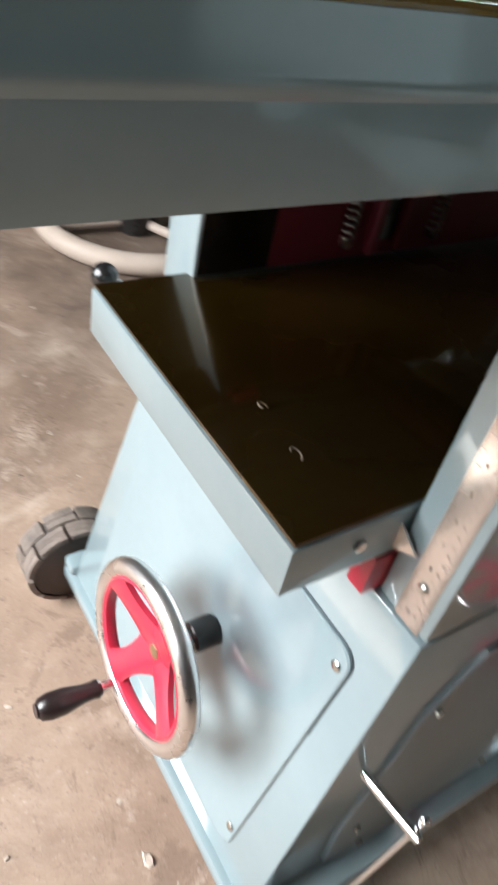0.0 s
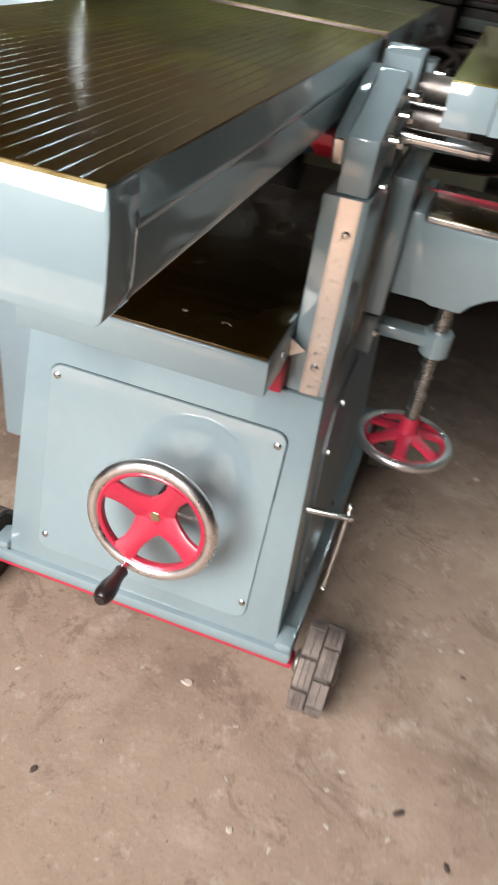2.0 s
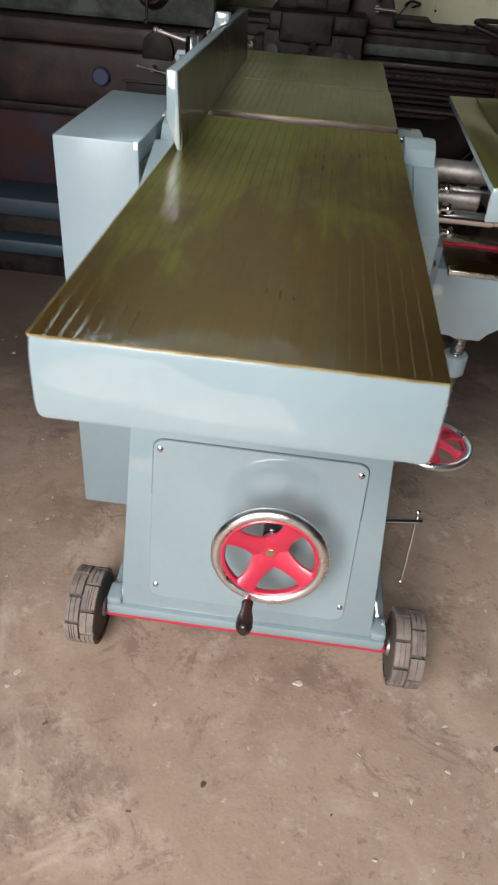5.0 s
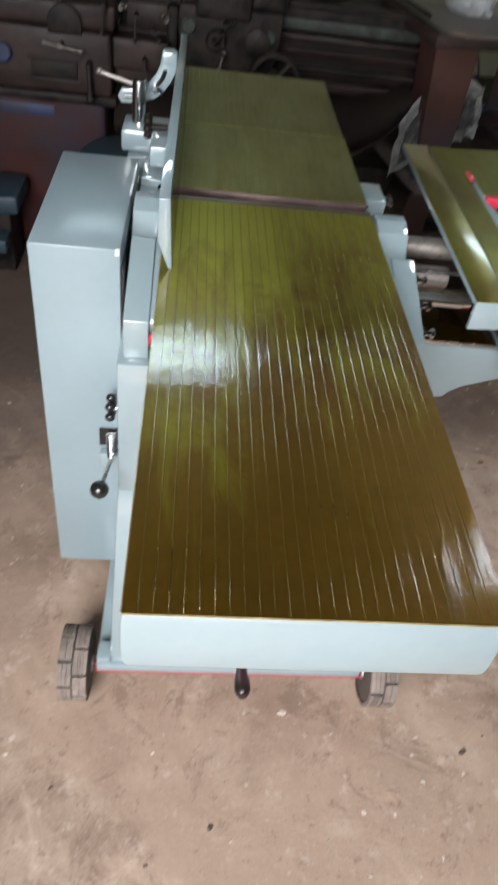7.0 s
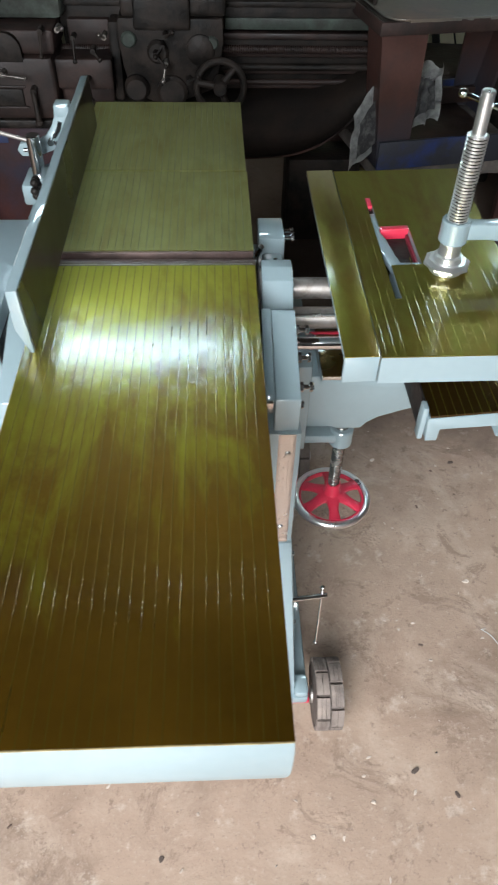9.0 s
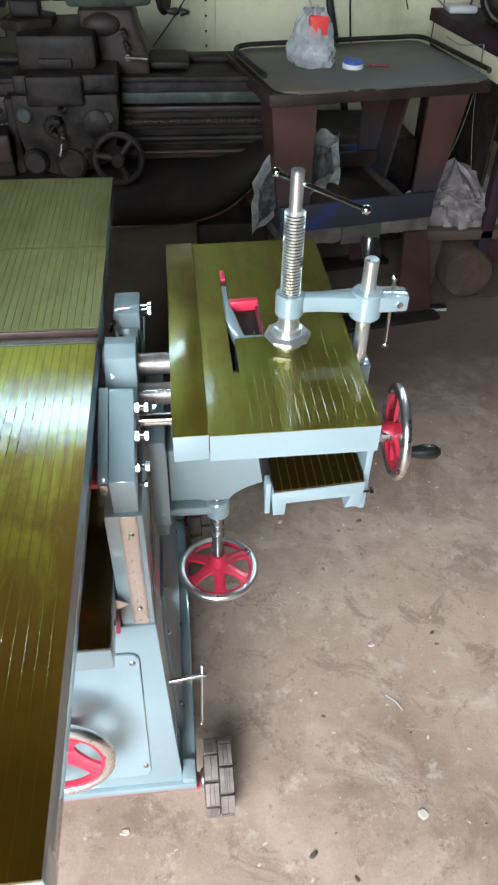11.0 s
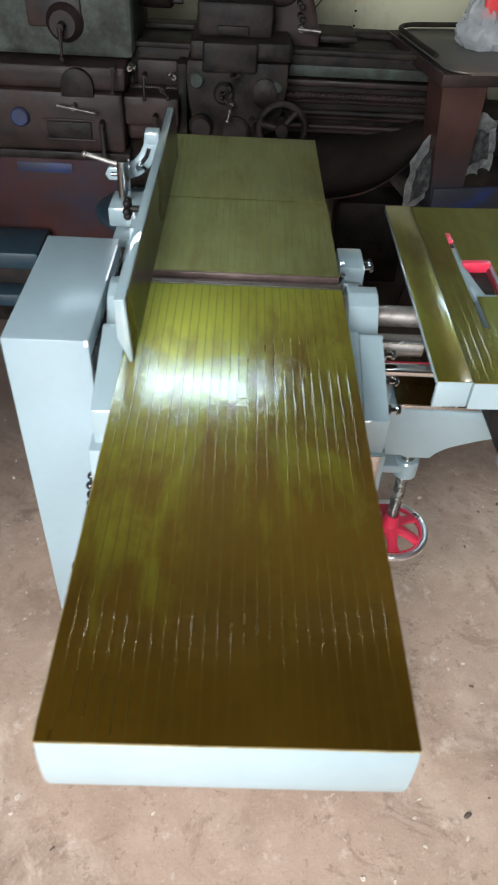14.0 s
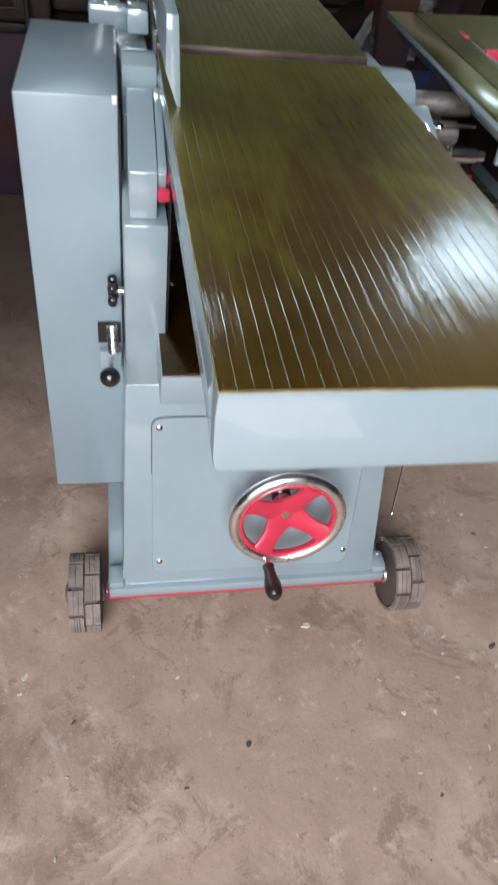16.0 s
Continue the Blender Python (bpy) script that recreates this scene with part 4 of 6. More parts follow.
def slab_box(x0, x1, y0, y1, z0, z1, bevel=0.0):
    bm = B(x0, x1, y0, y1, z0, z1, bevel)
    for v in bm.verts:
        v.co.z += slab_tilt(v.co.x, v.co.y)
    return bm


SZ = 0.9205
bm = prism(bmesh.new(), [(0.2725, SZ - 0.0016), (0.3205, SZ - 0.0016), (0.3205, SZ - 0.046), (0.309, SZ - 0.046), (0.2725, SZ - 0.010)], 0.5206, 1.058, "y", 0.0008)
for v in bm.verts:      # undercut along its inner edge
    v.co.z += slab_tilt(v.co.x, v.co.y)
slab = part("saw_table", bm, PAINT, M)
part("slab_end", slab_box(0.2725, 0.3205, 0.5125, 0.5204, SZ - 0.046, SZ - 0.0016, 0.001), PAINT, slab)
bm = B(0.272, 0.3208, 0.512, 1.0585, SZ - 0.0015, SZ, 0.0004)
for v in bm.verts:
    v.co.z += slab_tilt(0.272, v.co.y) + 0.026 * (v.co.x - 0.272)
part("slab_strip", bm, OILED6, slab, "olive oiled iron strip")


def slab_shape(z0, z1):
    """The slab's outline as strips round the saw slot and the opening beside it."""
    bm = bmesh.new()
    xs = [0.3216, 0.3640, 0.3735, 0.4215, 0.550]
    ys = [0.508, 0.640, 0.728, 0.846, 0.943, 1.044]
    hole = {(1, 1), (1, 2), (1, 3), (2, 2)}
    near = lambda x: 0.508 - 0.01 * (x - 0.3216) / 0.2344
    far = lambda x: 1.050 - 0.012 * (x - 0.3216) / 0.2344
    cells = {(i, j) for i in range(4) for j in range(5)} - hole
    grid = {}
    def v(i, j, z):
        if (i, j, z) not in grid:
            y = near(xs[i]) if j == 0 else (far(xs[i]) if j == 5 else ys[j])
            grid[i, j, z] = bm.verts.new((xs[i], y, z + slab_tilt(xs[i], y)))
        return grid[i, j, z]
    for i, j in cells:
        bm.faces.new((v(i, j, z1), v(i + 1, j, z1), v(i + 1, j + 1, z1), v(i, j + 1, z1)))
        bm.faces.new((v(i, j + 1, z0), v(i + 1, j + 1, z0), v(i + 1, j, z0), v(i, j, z0)))
        for (di, dj), (p, q) in (((-1, 0), ((i, j), (i, j + 1))), ((1, 0), ((i + 1, j + 1), (i + 1, j))), ((0, -1), ((i + 1, j), (i, j))), ((0, 1), ((i, j + 1), (i + 1, j + 1)))):
            if (i + di, j + dj) not in cells:
                bm.faces.new((v(*p, z0), v(*q, z0), v(*q, z1), v(*p, z1)))
    return bm


part("slab_body", slab_shape(SZ - 0.046, SZ - 0.0016), PAINT, slab, smooth=0)
part("slab_surface", slab_shape(SZ - 0.0015, SZ), OILED4, slab, "olive oiled iron surface with a saw slot", smooth=0)
part("slab_groove", slab_box(0.3209, 0.3215, 0.514, 1.045, SZ - 0.02, SZ - 0.004), GROOVE, slab, smooth=0)
# what lies in the opening: a painted fork, red edges, black plates for its unlit depth
def slab_plate(outline, z0, z1, bevel=0.0008):
    bm = prism(bmesh.new(), outline, z0, z1, "z", bevel)
    for v in bm.verts:
        v.co.z += slab_tilt(v.co.x, v.co.y)
    return bm


fork = [(0.3645, 0.894), (0.3645, 0.784), (0.3735, 0.7297), (0.4205, 0.7297), (0.4205, 0.7370), (0.3900, 0.7390), (0.3850, 0.765), (0.3790, 0.812), (0.3740, 0.830), (0.3732, 0.845), (0.3732, 0.894)]
part("fork_plate", slab_plate(fork, SZ - 0.014, SZ - 0.003), PAINT, slab, "grey-blue fork framing the opening")
part("opening_edge", slab_box(0.3745, 0.4213, 0.8325, 0.8455, SZ - 0.022, SZ + 0.0008, 0.002), RED, slab, "red painted edge of the opening")
part("opening_edge", slab_box(0.4165, 0.4212, 0.7380, 0.8320, SZ - 0.022, SZ - 0.009, 0.001), DARKRED, slab, "red painted edge of the opening")
part("opening_edge", slab_box(0.3930, 0.4160, 0.7375, 0.7500, SZ - 0.022, SZ - 0.013, 0.001), DARKRED, slab, "red painted edge of the opening")
part("opening_edge", slab_plate([(0.3900, 0.7400), (0.3925, 0.7400), (0.3830, 0.8180), (0.3800, 0.8180)], SZ - 0.022, SZ - 0.013, 0.0004), DARKRED, slab, "red painted edge of the opening")
part("well_floor", slab_box(0.3790, 0.4165, 0.7395, 0.8320, SZ - 0.026, SZ - 0.0165), GRIME, slab, "dark worn floor of the opening")
part("depth_plate", slab_box(0.3735, 0.4215, 0.7285, 0.8455, SZ - 0.052, SZ - 0.047), BLACK, slab)
part("depth_plate", slab_box(0.3640, 0.3735, 0.6405, 0.9425, SZ - 0.052, SZ - 0.047), BLACK, slab)
part("slot_insert", slab_box(0.3645, 0.3730, 0.912, 0.9425, SZ - 0.03, SZ + 0.001, 0.001), RED, slab, "red slot insert")
part("slot_insert", slab_box(0.3645, 0.3730, 0.8945, 0.9118, SZ - 0.03, SZ - 0.003, 0.001), BLACK, slab, "black slot insert")
# fine scored lines on the near half, raised as thin rods so that they glint
for k in range(18):
    x = 0.329 + k * 0.0128
    if not 0.360 < x < 0.378:
        y1 = 0.70 + 0.05 * math.sin(k * 2.3) + (0.24 if k < 3 else 0.0)
        z0, z1 = (SZ + slab_tilt(x, y) - 0.00045 for y in (0.512, y1))
        part("scored_line", rod((x, 0.512, z0), (x, y1, z1), 0.0006, 8), OILED4, slab)

# screw clamp on the slab
CX, CY, KX = 0.4535, 0.711, 0.5695
bm = bmesh.new()
turned(bm, (CX, CY, 0.981), (CX, CY, 1.016), [(0, 0.020), (0.06, 0.0215), (0.94, 0.0215), (1, 0.020)], 28)
turned(bm, (KX, CY, 0.972), (KX, CY, 1.015), [(0, 0.022), (0.06, 0.024), (0.94, 0.024), (1, 0.022)], 28)
prism(bm, [(CX + 0.005, CY - 0.011), (0.50, CY - 0.0105), (0.545, CY - 0.017), (0.60, CY - 0.019), (0.630, CY - 0.017), (0.630, CY + 0.015), (0.60, CY + 0.019), (0.545, CY + 0.016), (0.50, CY + 0.0105), (CX + 0.005, CY + 0.011)], 0.986, 1.012, "z", 0.004)
clamp = part("clamp_arm", bm, PAINT, M)
part("arm_slit", B(0.596, 0.6305, CY - 0.001, CY + 0.001, 0.988, 1.0125), BLACK, clamp)
bolt(clamp, (0.615, CY - 0.018, 0.999), (0, -1, 0), 0.005, 0.004, 0, STEEL)
part("clamp_column", rod((KX, CY, 0.86), (KX, CY, 1.066), 0.0110, 28, 0.0015), BRIGHT, clamp)
part("column_socket", B(0.5565, 0.588, CY - 0.018, CY + 0.018, 0.85, 0.893, 0.005), PAINT, M)
sc = part("clamp_screw", threaded((CX, CY, 0.966), (CX, CY, 1.140), 0.0150, 0.0047, 0.0024), BRIGHT, clamp, smooth=12)
# dark core puts the shade between the threads into colour
part("thread_root", rod((CX, CY, 0.967), (CX, CY, 1.139), 0.0134, 20), GRIME, sc, "dark core between the threads")
part("screw_shank", rod((CX, CY, 1.140), (CX, CY, 1.196), 0.0092, 24, 0.0015), BRIGHT, clamp)
bm = bmesh.new()
turned(bm, (CX, CY, 0.9308), (CX, CY, 0.9405), [(0, 0.0245), (0.2, 0.026), (0.85, 0.026), (1, 0.025)], 32)
turned(bm, (CX, CY, 0.9505), (CX, CY, 0.978), [(0, 0.0215), (0.3, 0.0205), (0.34, 0.0165), (1, 0.0155)], 32)
foot = part("clamp_foot", bm, BRIGHT, clamp)
part("foot_washer", turned(bmesh.new(), (CX, CY, 0.9407), (CX, CY, 0.9503), [(0, 0.034), (0.15, 0.036), (0.55, 0.036), (1, 0.029)], 8), BRIGHT, foot, "octagonal bright steel foot plate", smooth=10)
bm = rod((CX - 0.024, CY + 0.027, 1.182), (CX + 0.080, CY - 0.062, 1.166), 0.0032, 12)
ball(bm, (CX - 0.024, CY + 0.027, 1.182), 0.0065)
ball(bm, (CX + 0.080, CY - 0.062, 1.166), 0.0065)
part("tommy_bar", bm, CHROME, clamp)
bm = rod((0.606, CY - 0.003, 1.036), (0.606, CY - 0.010, 0.925), 0.003, 10)
ball(bm, (0.606, CY - 0.003, 1.036), 0.0052)
ball(bm, (0.606, CY - 0.010, 0.925), 0.0052)
part("lock_lever", bm, CHROME, clamp)
part("feed_lever", rod((0.597, 0.80, 0.90), (0.597, 0.825, 1.01), 0.0045, 12), CHROME, M)
part("lever_grip", turned(bmesh.new(), (0.597, 0.82, 1.005), (0.597, 0.831, 1.043), [(0, 0.010), (0.3, 0.012), (0.8, 0.0145), (1, 0.012)], 18), BLACK, M, "black grip")
# wheel that moves the slab, at its outer end
bwm = wheel_pose((0.638, 0.664, 0.775), (1, -0.08, 0))
handwheel("slide_handwheel", bwm, 0.081, 0.0085, 5, radians(60), M, -0.008, radians(-70), 0.018, BLACK, 0.75)
part("slide_screw", rod((0.55, 0.660, 0.775), (0.635, 0.656, 0.775), 0.011, 18), STEEL, M)
part("screw_bearing", B(0.556, 0.582, 0.63, 0.69, 0.74, 0.81, 0.004), PAINT, M)
bolt(M, (0.546, 0.518, 0.79), (1, 0, 0), 0.006, 0.006, 0.010, CHROME)

# ---- belt cover and its fittings ----
cover = part("belt_cover", B(-0.347, -0.2185, 0.590, 0.914, 0.200, 0.909, 0.004), SHEET, M)
part("paint_chip", worn(B(-0.2212, -0.2179, 0.765, 0.885, 0.9082, 0.9098), 0.0006, 40, 8), ZINC, cover, "white worn paint edge")
part("paint_chip", worn(B(-0.226, -0.2195, 0.5892, 0.5905, 0.899, 0.9094), 0.0006, 60, 4), ZINC, cover, "white worn paint corner")
part("cover_seam", B(-0.2183, -0.2165, 0.592, 0.91, 0.53, 0.88), BLACK, cover)
bm = rod((-0.236, 0.550, 0.653), (-0.224, 0.550, 0.653), 0.011, 16)
for k in range(6):
    a = 2 * math.pi * k / 6 + 0.3
    ball(bm, (-0.2325, 0.550 + 0.0175 * math.cos(a), 0.653 + 0.0175 * math.sin(a)), 0.0075, 10)
part("star_knob", bm, BLACK, M, "black star knob")
part("knob_stem", rod((-0.224, 0.550, 0.653), (-0.2165, 0.550, 0.653), 0.006, 14), STEEL, M)
part("latch_slot", B(-0.257, -0.222, 0.584, 0.5875, 0.536, 0.574), BLACK, cover, "dark latch slot")
part("latch_spring", spring((-0.236, 0.57, 0.578), (-0.234, 0.56, 0.532), 0.0075, 0.0016, 8), STEEL, M)
part("latch_bracket", B(-0.256, -0.2215, 0.572, 0.5875, 0.490, 0.527, 0.002), PAINT, M)
part("lever_rod", rod((-0.238, 0.572, 0.512), (-0.2385, 0.444, 0.579), 0.004, 12), STEEL, M)
bm = bmesh.new()
ball(bm, (-0.2386, 0.436, 0.584), 0.0145, 20)
part("ball_knob", bm, BLACK, M, "black ball knob")

# ---- fence ----
bm = bmesh.new()
outl = [(-0.1645, 1.018), (-0.1505, 1.018), (-0.1455, 0.9215), (-0.1500, 0.9215), (-0.1645, 0.960)]
prism(bm, outl, 0.527, 1.285, "y", 0.001)
fence = part("fence", bm, PAINT, M)
bm = bmesh.new()
vs = [bm.verts.new(v) for v in ((-0.1500, 0.533, 1.0165), (-0.1500, 1.2845, 1.0165), (-0.1452, 1.2845, 0.9225), (-0.1452, 0.533, 0.9225), (-0.1490, 0.533, 1.0165), (-0.1490, 1.2845, 1.0165), (-0.1442, 1.2845, 0.9225), (-0.1442, 0.533, 0.9225))]
for f in ((3, 2, 1, 0), (4, 5, 6, 7), (0, 1, 5, 4), (1, 2, 6, 5), (2, 3, 7, 6), (3, 0, 4, 7)):
    bm.faces.new([vs[i] for i in f])
part("fence_face", bm, OILED5, fence, "dark amber oiled iron face", smooth=0)
# bracket with clamp post, quadrant and knob
part("fence_bracket", B(-0.262, -0.1655, 1.045, 1.130, 0.865, 0.905, 0.006), PAINT, M)
part("bracket_foot", B(-0.250, -0.170, 1.00, 1.10, 0.845, 0.8645, 0.005), PAINT, M)
part("bracket_arm", B(-0.215, -0.166, 0.80, 1.04, 0.845, 0.872, 0.006), PAINT, M)
part("clamp_post", rod((-0.232, 1.083, 0.905), (-0.232, 1.083, 0.984), 0.0125, 24, 0.0015), CHROME, M)
bm = rod((-0.235, 1.083, 0.972), (-0.305, 1.095, 0.986), 0.0038, 12)
ball(bm, (-0.305, 1.095, 0.986), 0.006)
part("clamp_handle", bm, DULL, M)
bm = bmesh.new()
prism(bm, [(-0.166, 1.018), (-0.166, 0.990), (-0.176, 0.970), (-0.190, 0.950), (-0.206, 0.938), (-0.235, 0.927), (-0.268, 0.926), (-0.275, 0.938), (-0.268, 0.951), (-0.238, 0.952), (-0.217, 0.966), (-0.204, 0.982), (-0.196, 1.000), (-0.194, 1.021)], 1.123, 1.137, "y", 0.002)
quad = part("tilt_quadrant", bm, PAINT, M)
part("quadrant_block", B(-0.194, -0.1655, 1.118, 1.150, 1.000, 1.023, 0.004), PAINT, quad)
for pts in ([(-0.186, 0.992), (-0.192, 0.976), (-0.203, 0.962)], [(-0.243, 0.939), (-0.263, 0.939)]):
    part("quadrant_slot", path_tube(curve([(x, 1.1225, z) for x, z in pts], 5), 0.0042, 8), BLACK, quad)
bm = rod((-0.205, 1.12, 0.962), (-0.205, 1.098, 0.962), 0.006, 12)
rod((-0.205, 1.112, 0.962), (-0.190, 1.10, 0.958), 0.004, 10, bm=bm)
part("quadrant_screw", bm, CHROME, quad)
bm = rod((-0.172, 0.935, 0.955), (-0.205, 0.935, 0.955), 0.006, 14)
for k in range(6):
    a = math.pi * k / 3
    ball(bm, (-0.205, 0.935 + 0.013 * math.cos(a), 0.955 + 0.013 * math.sin(a)), 0.0075, 10)
part("tilt_knob", bm, GRIME, M, "dark metal star knob")
part("hinge_block", B(-0.2, -0.166, 0.90, 0.97, 0.90, 0.935, 0.004), PAINT, M)

# ---- castor wheels with lugged tyres ----
def castor(c, side):
    c = Vector(c)
    w = 0.029
    R = 0.074
    bm = bmesh.new()
    prof = [(0.0, R - 0.020), (0.04, R - 0.010), (0.12, R - 0.006), (0.88, R - 0.006), (0.96, R - 0.010), (1.0, R - 0.020)]
    turned(bm, c - Vector((w, 0, 0)), c + Vector((w, 0, 0)), prof, 40)
    tyre = part("castor_wheel", bm, RUBBERDARK, M, "dusty lugged rubber tyre")
    n = 9
    for row in (0, 1):
        for k in range(n):
            a0 = 2 * math.pi * (k + 0.5 * row) / n
            lug = bmesh.new()
            x0 = c.x - w + row * w + 0.0008
            x1 = x0 + w - 0.0016
            sipes = [x0 + (x1 - x0) * f for f in ((0.34, 0.66), (0.5,), (0.36, 0.52, 0.70))[(k * 2 + row) % 3]]
            line = [(x0, R - 0.008), (x0 + 0.001, R)]
            for x in sipes:
                line += [(x - 0.0007, R), (x - 0.0004, R - 0.0022), (x + 0.0004, R - 0.0022), (x + 0.0007, R)]
            line += [(x1 - 0.001, R), (x1, R - 0.008)]
            rows = []
            for i in range(6):
                a = a0 + 0.045 + (2 * math.pi / n - 0.09) * i / 5
                rows.append([lug.verts.new((x, c.y + r * math.cos(a), c.z + r * math.sin(a))) for x, r in line])
            for p, q in zip(rows, rows[1:]):
                for j in range(len(line) - 1):
                    lug.faces.new((p[j], p[j + 1], q[j + 1], q[j]))
            lug.faces.new(rows[0])
            lug.faces.new(rows[-1])
            part("tread_lug", lug, RUBBER, tyre, smooth=30)
    for s in (-1, 1):
        part("wheel_disc", turned(bmesh.new(), c + Vector((s * (w - 0.006), 0, 0)), c + Vector((s * (w + 0.001), 0, 0)), [(0, 0.048), (0.6, 0.048), (1, 0.040)], 28), RUBBERDARK, tyre)
        part("wheel_hub", turned(bmesh.new(), c + Vector((s * w, 0, 0)), c + Vector((s * (w + 0.008), 0, 0)), [(0, 0.020), (0.7, 0.018), (1, 0.012)], 20), DULL, tyre)
    a, b = (c.x - 0.06, c.x - w) if side > 0 else (c.x + w, c.x + 0.06)
    part("axle", rod((a, c.y, c.z), (b, c.y, c.z), 0.008, 14), RED, M, "red axle stub")


castor((0.319, 0.431, 0.074), 1)
castor((-0.298, 0.431, 0.074), -1)
castor((0.318, 1.125, 0.074), 1)
castor((-0.302, 1.125, 0.074), -1)

# ---- the old lathe along the far wall ----
lathe = thing("engine_lathe", (0.0, 2.5, 0), "grimy black engine lathe with chipped green paint and worn handles", "lathe")
L = lathe
part("bed_way", B(-0.40, 0.73, 2.38, 2.70, 0.80, 0.868, 0.006), GRIME, L)
part("bed_rail", B(-0.40, 0.73, 2.36, 2.41, 0.868, 0.885, 0.004), GRIME, L)
part("bed_rail", B(-0.40, 0.73, 2.62, 2.70, 0.868, 0.885, 0.004), GRIME, L)
part("bed_web", B(-0.40, 0.73, 2.43, 2.66, 0.56, 0.80, 0.01), GRIME, L)
part("bed_foot", B(0.25, 0.72, 2.36, 2.72, 0.48, 0.56, 0.01), GRIME, L)
part("lead_screw", threaded((-0.40, 2.36, 0.745), (0.73, 2.36, 0.745), 0.013, 0.006, 0.002), LATHEBROWN, L)
part("feed_rod", rod((-0.40, 2.36, 0.690), (0.73, 2.36, 0.690), 0.011, 16), GRIME, L)
part("switch_rod", rod((-0.40, 2.37, 0.64), (0.73, 2.37, 0.64), 0.009, 16), LATHEBROWN, L)
# chip tray: a bulging sheet whose end curls up towards the stand
bm = bmesh.new()
rows = []
for k in range(29):
    u = k / 28
    x = -0.40 + 1.02 * u
    up = max(0.0, (u - 0.72) / 0.28) ** 2.2
    z_lo = 0.420 - 0.018 * math.sin(math.pi * min(1, u / 0.8)) + 0.17 * up
    z_hi = 0.585 + 0.02 * u + 0.075 * up
    row = []
    for i in range(11):
        v = i / 10
        belly = math.sin(math.pi * v) ** 0.7
        row.append(bm.verts.new((x, 2.30 - 0.10 * belly * (1 - 0.6 * up) + 0.015 * noise.noise(Vector((x * 5, v * 2, 0))), z_lo + (z_hi - z_lo) * v)))
    row += [bm.verts.new((x, 2.62, z_hi)), bm.verts.new((x, 2.62, z_lo))]
    rows.append(row)
for a, b in zip(rows, rows[1:]):
    for i in range(13):
        bm.faces.new((a[i], a[(i + 1) % 13], b[(i + 1) % 13], b[i]))
bm.faces.new(rows[0])
bm.faces.new(rows[-1])
tray = part("chip_tray", bm, TRAYIRON, L, smooth=60)
part("tray_edge", path_tube([(-0.40 + 1.02 * k / 28, 2.292, 0.420 - 0.018 * math.sin(math.pi * min(1, k / 22.4)) + 0.17 * max(0.0, (k / 28 - 0.72) / 0.28) ** 2.2) for k in range(29)], 0.006, 8), BROWNIRON, tray, "bare rolled edge")
part("tail_leg", B(0.38, 0.66, 2.42, 2.60, 0.0, 0.345, 0.015), GRIME, L)
def stub_lever(x, y, z, dx, dz, r, parent, material, name="stub_lever", knob=0.012):
    """A short lever: a spindle out of the face, an arm and a round end."""
    bm = rod((x, y, z), (x, y - 0.045, z), r * 1.2, 12)
    turned(bm, (x, y - 0.04, z), (x + dx, y - 0.055, z + dz), [(0, r * 0.9), (0.5, r * 0.55), (1, r * 0.5)], 10)
    ball(bm, (x + dx, y - 0.055, z + dz), knob * 0.62, 12)
    return part(name, bm, material, parent)


# headstock over the gearbox
hs = part("headstock", worn(B(-1.35, -0.372, 2.30, 2.72, 0.842, 1.25, 0.02), 0.004), HEADPAINT, L, "chipped grey-green headstock")
part("name_plate", B(-0.70, -0.53, 2.288, 2.2945, 0.93, 1.01, 0.004), LATHEBROWN, hs)
part("gear_boss", turned(bmesh.new(), (-0.585, 2.30, 0.945), (-0.585, 2.255, 0.945), [(0, 0.060), (0.5, 0.055), (1, 0.040)], 24), LATHEBROWN, hs, "rust-brown lever boss")
stub_lever(-0.585, 2.255, 0.945, 0.0, -0.085, 0.010, hs, GRIME, "gear_lever", 0.016)
stub_lever(-0.95, 2.29, 1.02, 0.03, -0.09, 0.010, hs, GRIME, "gear_lever", 0.016)
gb = part("gearbox", worn(B(-1.25, -0.405, 2.20, 2.42, 0.575, 0.765, 0.012), 0.003), LATHEBROWN, L, "rust-brown gearbox")
part("gearbox_cap", worn(B(-1.28, -0.395, 2.215, 2.42, 0.768, 0.838, 0.010), 0.003), LATHEBROWN, L, "rust-brown gearbox")
bm = bmesh.new()
arch = [(-0.60, 0.752)] + [(-0.5475 - 0.0525 * math.cos(math.pi * k / 10), 0.785 + 0.052 * math.sin(math.pi * k / 10)) for k in range(11)] + [(-0.495, 0.752)]
prism(bm, arch, 2.192, 2.2135, "y", 0.003)
part("arched_cover", bm, GRIME, L, "black arched cover")
part("gearbox_window", B(-0.66, -0.513, 2.1895, 2.199, 0.619, 0.674, 0.004), GRIME, gb, "black quadrant slot")
part("slot_frame", B(-0.672, -0.501, 2.1925, 2.199, 0.6745, 0.682, 0.002), LATHEBROWN, gb)
part("slot_frame", B(-0.672, -0.501, 2.1925, 2.199, 0.611, 0.6185, 0.002), LATHEBROWN, gb)
part("gearbox_dial", rod((-0.745, 2.198, 0.684), (-0.745, 2.180, 0.684), 0.030, 24, 0.005), BLUEIRON, gb, "blue dial")
bm = rod((-0.612, 2.16, 0.734), (-0.490, 2.155, 0.717), 0.004, 12)
rod((-0.56, 2.20, 0.727), (-0.56, 2.158, 0.727), 0.008, 12, bm=bm)
ball(bm, (-0.490, 2.155, 0.717), 0.006, 12)
part("selector_lever", bm, LEVERIRON, gb, "bare worn selector lever")
